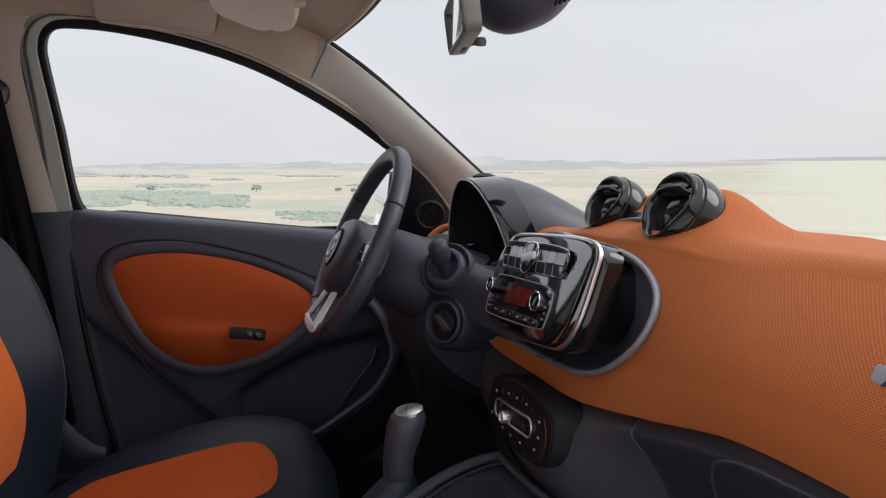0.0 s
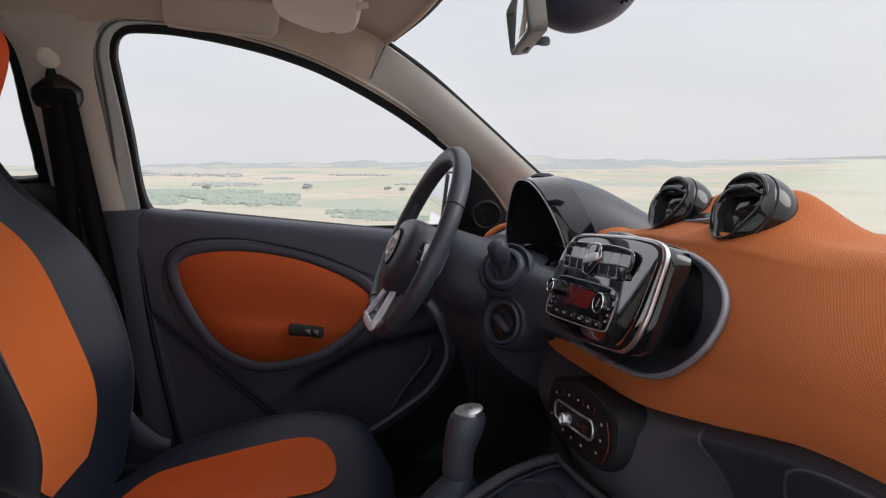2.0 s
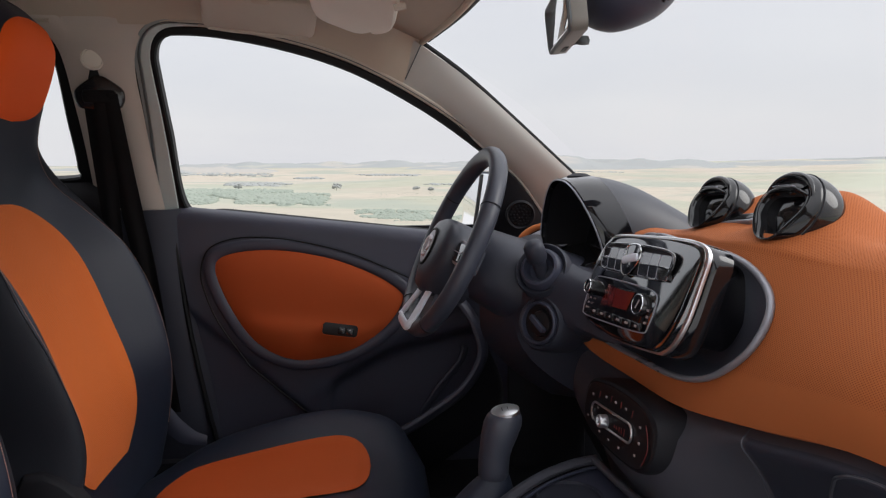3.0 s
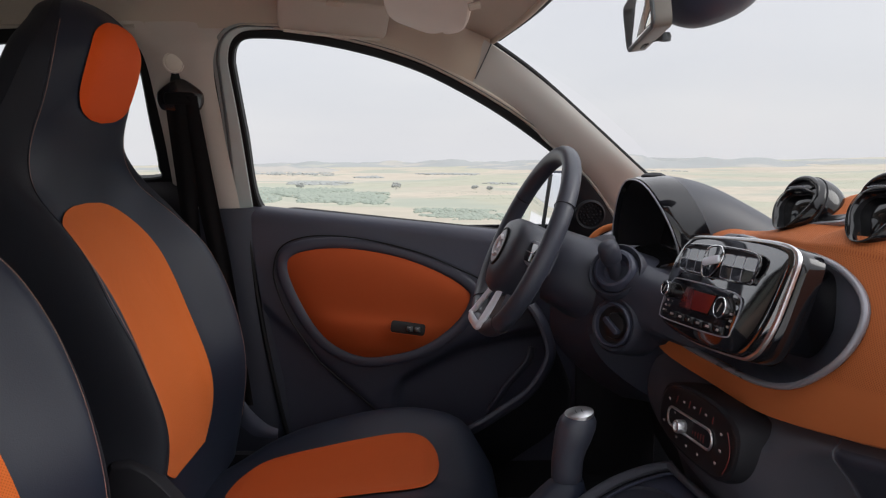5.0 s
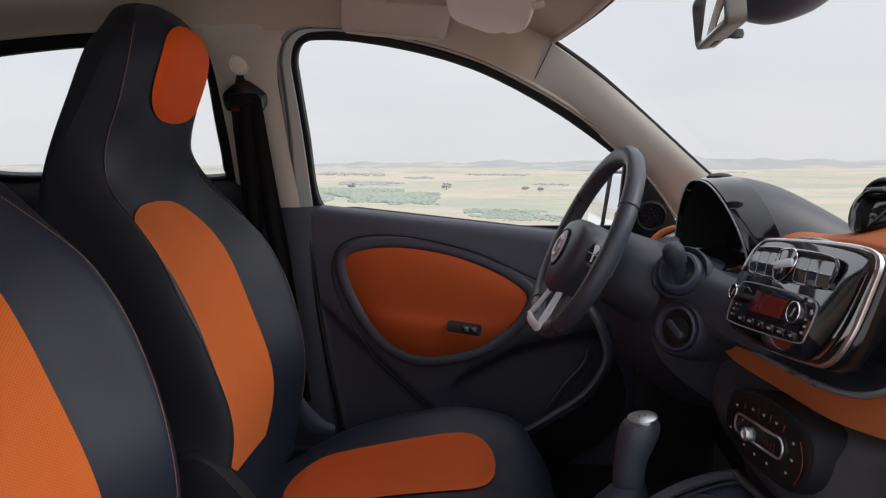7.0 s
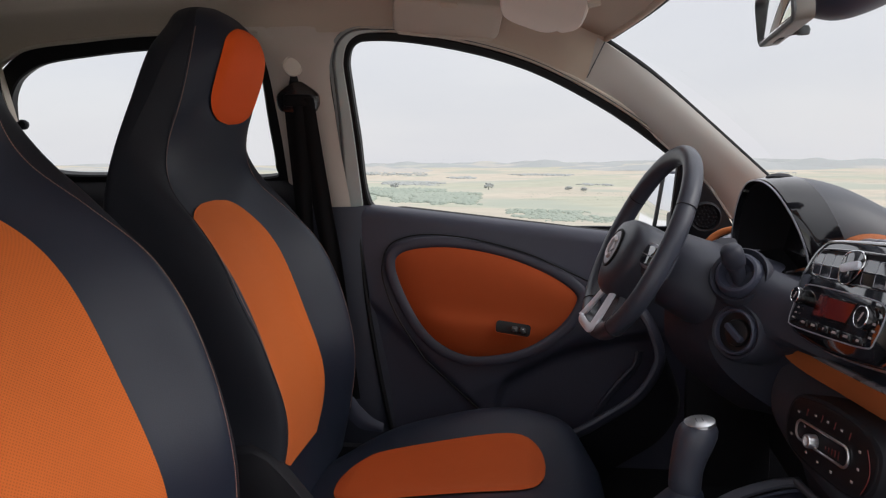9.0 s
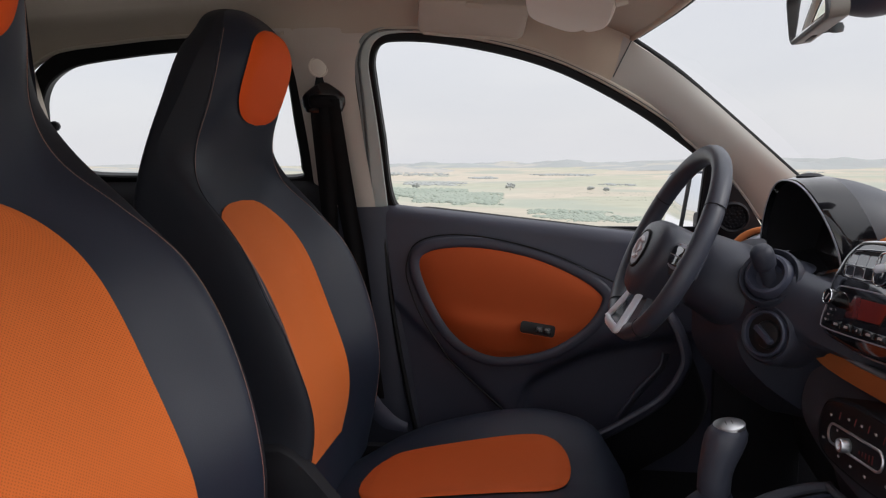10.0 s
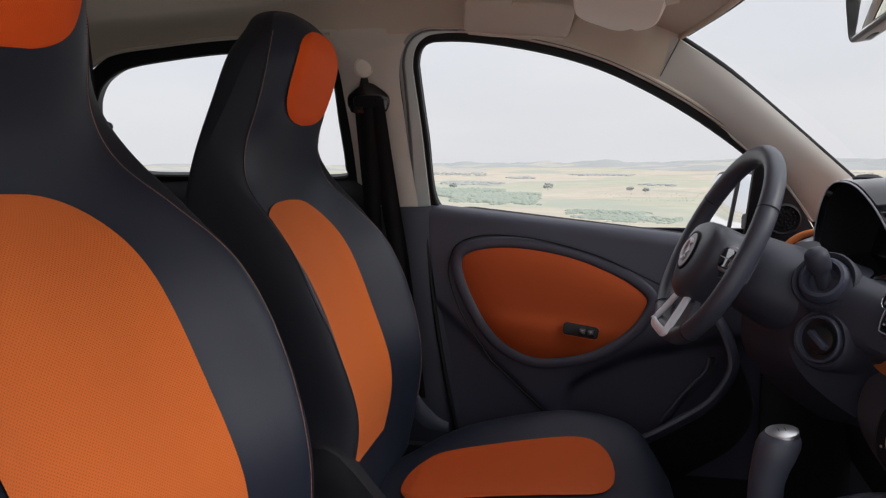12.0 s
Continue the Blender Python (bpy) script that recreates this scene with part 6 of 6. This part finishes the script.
    nt.links.new(gap.outputs["Value"], near_woods.inputs["Value"])
    pasture = nt.nodes.new("ShaderNodeMix")
    pasture.data_type = "RGBA"
    pasture.inputs["B"].default_value = (0.395, 0.435, 0.355, 1)
    nt.links.new(near_woods.outputs["Result"], pasture.inputs["Factor"])
    nt.links.new(lean.outputs["Result"], pasture.inputs["A"])
    wood = nt.nodes.new("ShaderNodeTexNoise")
    wood.inputs["Scale"].default_value = 0.0034
    wood.inputs["Detail"].default_value = 5
    nt.links.new(geo.outputs["Position"], wood.inputs["Vector"])
    edge = nt.nodes.new("ShaderNodeMapRange")
    edge.inputs["From Min"].default_value = woods
    edge.inputs["From Max"].default_value = woods + 0.06
    edge.inputs["To Max"].default_value = 0.8
    nt.links.new(wood.outputs[0], edge.inputs["Value"])
    scrub = nt.nodes.new("ShaderNodeMix")
    scrub.data_type = "RGBA"
    scrub.inputs["B"].default_value = (*scrub_color, 1)
    nt.links.new(edge.outputs["Result"], scrub.inputs["Factor"])
    nt.links.new(pasture.outputs["Result"], scrub.inputs["A"])
    # the meadow ahead of the car is greener
    ahead = nt.nodes.new("ShaderNodeVectorMath")
    ahead.operation = "DOT_PRODUCT"
    ahead.inputs[1].default_value = (0.80, -0.60, 0.0)
    nt.links.new(add.outputs[0], ahead.inputs[0])
    lush = nt.nodes.new("ShaderNodeMapRange")
    lush.inputs["From Min"].default_value = -40.0
    lush.inputs["From Max"].default_value = 60.0
    lush.inputs["To Max"].default_value = 0.75
    nt.links.new(ahead.outputs["Value"], lush.inputs["Value"])
    meadow = nt.nodes.new("ShaderNodeMix")
    meadow.data_type = "RGBA"
    meadow.inputs["B"].default_value = (0.50, 0.515, 0.42, 1)
    nt.links.new(lush.outputs["Result"], meadow.inputs["Factor"])
    nt.links.new(scrub.outputs["Result"], meadow.inputs["A"])
    # pale gravel round the car, added to bounce light up into the cabin
    dist = nt.nodes.new("ShaderNodeVectorMath")
    dist.operation = "LENGTH"
    nt.links.new(geo.outputs["Position"], dist.inputs[0])
    lay = nt.nodes.new("ShaderNodeMapRange")
    lay.inputs["From Min"].default_value = 11.5
    lay.inputs["From Max"].default_value = 16.0
    nt.links.new(dist.outputs["Value"], lay.inputs["Value"])
    bounce_stone = nt.nodes.new("ShaderNodeTexNoise")
    bounce_stone.inputs["Scale"].default_value = 14.0
    bounce_stone.inputs["Detail"].default_value = 6.0
    nt.links.new(geo.outputs["Position"], bounce_stone.inputs["Vector"])
    bounce_gravel = nt.nodes.new("ShaderNodeValToRGB")
    bounce_gravel.color_ramp.elements[0].color = (0.52, 0.51, 0.50, 1)
    bounce_gravel.color_ramp.elements[1].color = (0.74, 0.73, 0.71, 1)
    nt.links.new(bounce_stone.outputs[0], bounce_gravel.inputs[0])
    both = nt.nodes.new("ShaderNodeMix")
    both.data_type = "RGBA"
    nt.links.new(lay.outputs["Result"], both.inputs["Factor"])
    nt.links.new(bounce_gravel.outputs[0], both.inputs["A"])
    nt.links.new(meadow.outputs["Result"], both.inputs["B"])
    nt.links.new(both.outputs["Result"], b.inputs["Base Color"])
    return m


M_FIELD = field_material("stubble and meadow fields", 0.54, (0.36, 0.385, 0.325), (0.50, 0.465, 0.40), 0.4)
# haze over the slopes is painted in through pale scrub and tone
M_SLOPE = field_material("haze-paled wooded slopes", 0.43, (0.335, 0.355, 0.355), (0.43, 0.425, 0.405), 0.75)
ground = part("ground", gb_, M_FIELD, sharp=180)
tagged(ground, "pale straw and green fields rolling to low hills", "ground", kind="structure")

# foliage is paled well beyond leaf colour to stand in for haze
M_LEAF = material("haze-paled foliage", (0.28, 0.325, 0.272), 0.9, spec=0.1, vary=0.35, vary_scale=0.02, tint=(0.38, 0.41, 0.35))
# distance haze is put into the colour of far woods and tree crowns
M_FARLEAF = material("haze-paled far woods", (0.335, 0.355, 0.345), 0.9, spec=0.1, vary=0.3, vary_scale=0.02, tint=(0.40, 0.41, 0.39))
M_BARK = material("grey bark", (0.34, 0.33, 0.30), 0.9)
# horizon haze is mixed into the hill colours
M_FARHILL = material("haze-paled far hill woods", (0.36, 0.38, 0.375), 1.0, spec=0.0, vary_scale=0.008, tint=(0.44, 0.44, 0.43))


# one ready clump as plain lists, copied many times
proto = bmesh.new()
bmesh.ops.create_icosphere(proto, subdivisions=1, radius=1.0)
P_V = [v.co.copy() for v in proto.verts]
proto.verts.index_update()
P_F = [[v.index for v in f.verts] for f in proto.faces]
proto.free()


def clumps_mesh(name, items, mat, flat=0.8):
    """One mesh of many uneven clumps: items of (place, radius)."""
    rnd = random.Random(11)
    vs, fs = [], []
    for c, r in items:
        n = len(vs)
        for p in P_V:
            k = r * (0.65 + 0.6 * rnd.random())
            vs.append((c[0] + p.x * k, c[1] + p.y * k, c[2] + p.z * k * flat))
        fs.extend([[n + i for i in f] for f in P_F])
    me = bpy.data.meshes.new(name)
    me.from_pydata(vs, [], fs)
    me.materials.append(mat)
    me.polygons.foreach_set("use_smooth", [True] * len(me.polygons))
    return me


def tree(place, h, seed):
    rnd = random.Random(seed)
    x, y = place
    z = ground_z(x, y)
    t = thing("tree", (x, y, z), "lone round haze-paled green tree in the fields", "tree", "field trees")
    tr = bmesh.new()
    sweep([(x, y, z - 0.3), (x + 0.1, y, z + h * 0.35), (x, y + 0.1, z + h * 0.6)], 0.25, 7, bm=tr, radius=lambda i: h * (0.045, 0.032, 0.018)[i])
    for k in range(4):
        a = k * 1.6 + rnd.random()
        sweep([(x, y, z + h * 0.33), (x + h * 0.2 * math.cos(a), y + h * 0.2 * math.sin(a), z + h * 0.58)], 0.1, 5, bm=tr, radius=lambda i: h * (0.022, 0.008)[i])
    part("trunk", tr, M_BARK, t)
    items = []
    for k in range(70):
        a, e, q = rnd.random() * math.tau, math.asin(rnd.random() * 1.7 - 0.7), rnd.random() ** 0.4
        items.append(((x + h * 0.62 * q * math.cos(a) * math.cos(e), y + h * 0.62 * q * math.sin(a) * math.cos(e), z + h * 0.50 + h * 0.34 * q * math.sin(e)), h * (0.11 + 0.08 * rnd.random())))
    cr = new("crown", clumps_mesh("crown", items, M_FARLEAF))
    cr.parent = t
    cr.matrix_parent_inverse = t.matrix_world.inverted()
    return t


def at_bearing(deg, r):
    """Bearing from straight out of the driver's window, positive towards the front."""
    return (r * math.sin(radians(deg)), r * math.cos(radians(deg)))


TREES = ((-3.0, 815, 9.0), (-10.6, 830, 8), (3.4, 800, 6), (4.6, 760, 5.5), (12.5, 900, 7), (-19, 900, 10))
for i, (b_, r_, h_) in enumerate(TREES):
    tree(at_bearing(b_, r_), h_, 40 + i)

# woods: bearing from and to, distance from and to, count, height
rnd = random.Random(5)
WOODS = ((-20.0, -6.5, 520, 840, 4200, 7.5), (-9.0, -3.6, 500, 660, 1700, 6.5), (-1.6, 5.2, 395, 470, 620, 4.0), (1.0, 7.5, 385, 430, 320, 3.5), (-12.0, -6.5, 960, 1150, 420, 6.0), (-6.3, -4.0, 1370, 1430, 130, 9.0),
         (-16, -8, 1500, 2100, 700, 8.0), (-1.5, 4.5, 1500, 1750, 420, 8.0), (4.0, 7.0, 950, 990, 60, 5.0), (10.0, 21.0, 1700, 2500, 900, 9.0),
         (-34, -22, 700, 1000, 900, 6.0), (-48, -36, 800, 1200, 700, 6.0))
items, far_items = [], []
for b0, b1, r0, r1, n_, h_ in WOODS:
    for k in range(int(1.7 * n_)):
        u, q = rnd.random(), rnd.random()
        edge = min(u, 1 - u, 0.25) * 4 * min(q, 1 - q, 0.2) * 5
        if 1.5 * noise.noise(Vector((u * 4.5 + b0, q * 3.5, r0 * 0.01))) + edge * 0.75 < 0.12:
            continue
        x, y = at_bearing(b0 + (b1 - b0) * u, r0 + (r1 - r0) * q)
        hgt = h_ * (0.20 + 0.85 * rnd.random() ** 2.2) * (0.5 + 0.5 * min(1.0, edge * 2))
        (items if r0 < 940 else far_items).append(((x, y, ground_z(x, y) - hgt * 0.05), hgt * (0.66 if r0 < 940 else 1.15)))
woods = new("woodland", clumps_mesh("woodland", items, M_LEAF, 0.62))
tagged(woods, "patches of low haze-paled green woodland and hedges in the valley", "woodland", kind="stuff")
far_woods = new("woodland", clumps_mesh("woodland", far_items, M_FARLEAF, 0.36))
tagged(far_woods, "haze-paled woodland strips across the far valley", "woodland", kind="stuff")
# rows of young trees on the slope
items = []
for i in range(5):
    for k in range(26):
        x, y = at_bearing(-0.5 + k * 0.34 + 0.2 * i + rnd.random() * 0.16, 560 + 34 * i + 0.5 * k + 9 * rnd.random())
        items.append(((x, y, ground_z(x, y) + 0.3), 0.22 + 0.40 * rnd.random() ** 2))
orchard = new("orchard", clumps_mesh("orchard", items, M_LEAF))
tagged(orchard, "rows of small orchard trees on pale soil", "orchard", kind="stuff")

# wooded rises in the middle distance: bearing, distance, half width in degrees, height
def rise_mesh(bear, r0, wide, high, seed):
    bm = bmesh.new()
    rows = []
    for j in range(9):
        v = j / 8
        row = []
        for i in range(41):
            u = i / 40 * 2 - 1
            r = r0 + (v - 0.5) * r0 * 0.22
            x, y = at_bearing(bear + wide * u, r)
            body = max(0.0, 1 - u * u) ** 1.3 * math.sin(v * math.pi)
            n = 0.75 + 0.5 * noise.noise(Vector((u * 3 + seed, v * 2, 0.5))) + 0.2 * noise.noise(Vector((u * 11 + seed, v * 5, 2.5)))
            row.append(bm.verts.new((x, y, ground_z(x, y) - 3 + high * body * n)))
        rows.append(row)
    for a, c in zip(rows, rows[1:]):
        for i in range(40):
            bm.faces.new((a[i], a[i + 1], c[i + 1], c[i]))
    return finish(bm)


for k, (b_, r_, w_, h_) in enumerate(((-13, 2300, 6.5, 24), (-8, 3000, 6, 27), (-3, 3300, 6.5, 26), (2.5, 3000, 7, 27), (7, 2600, 6, 17), (13.5, 2300, 10, 43), (21, 2500, 8, 36), (30, 3400, 8, 16), (-24, 2600, 8, 26), (-36, 2600, 8, 28))):
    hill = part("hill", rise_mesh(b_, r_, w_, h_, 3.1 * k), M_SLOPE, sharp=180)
    tagged(hill, "low wooded hill in the distance, coloured pale for haze", "hill", "distant hills", "structure")

# far ridges on the horizon
fr = bmesh.new()
prev = None
for k in range(361):
    a = radians(k)
    x, y = 4600 * math.cos(a), 4600 * math.sin(a)
    h = 2 + 26 * noise.noise(Vector((math.cos(a) * 5, math.sin(a) * 5, 1.7))) + 16 * noise.noise(Vector((math.cos(a) * 17, math.sin(a) * 17, 4.0))) + 18 * math.exp(-((((k - 48 + 180) % 360) - 180) / 9) ** 2)
    cur = (fr.verts.new((x, y, -60)), fr.verts.new((x * 1.01, y * 1.01, max(h, -12))), fr.verts.new((x * 1.04, y * 1.04, -60)))
    if prev:
        fr.faces.new((prev[0], cur[0], cur[1], prev[1]))
        fr.faces.new((prev[1], cur[1], cur[2], prev[2]))
    prev = cur
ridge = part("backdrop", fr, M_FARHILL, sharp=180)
tagged(ridge, "hills along the horizon, coloured pale blue-grey for haze", "hills", kind="structure")
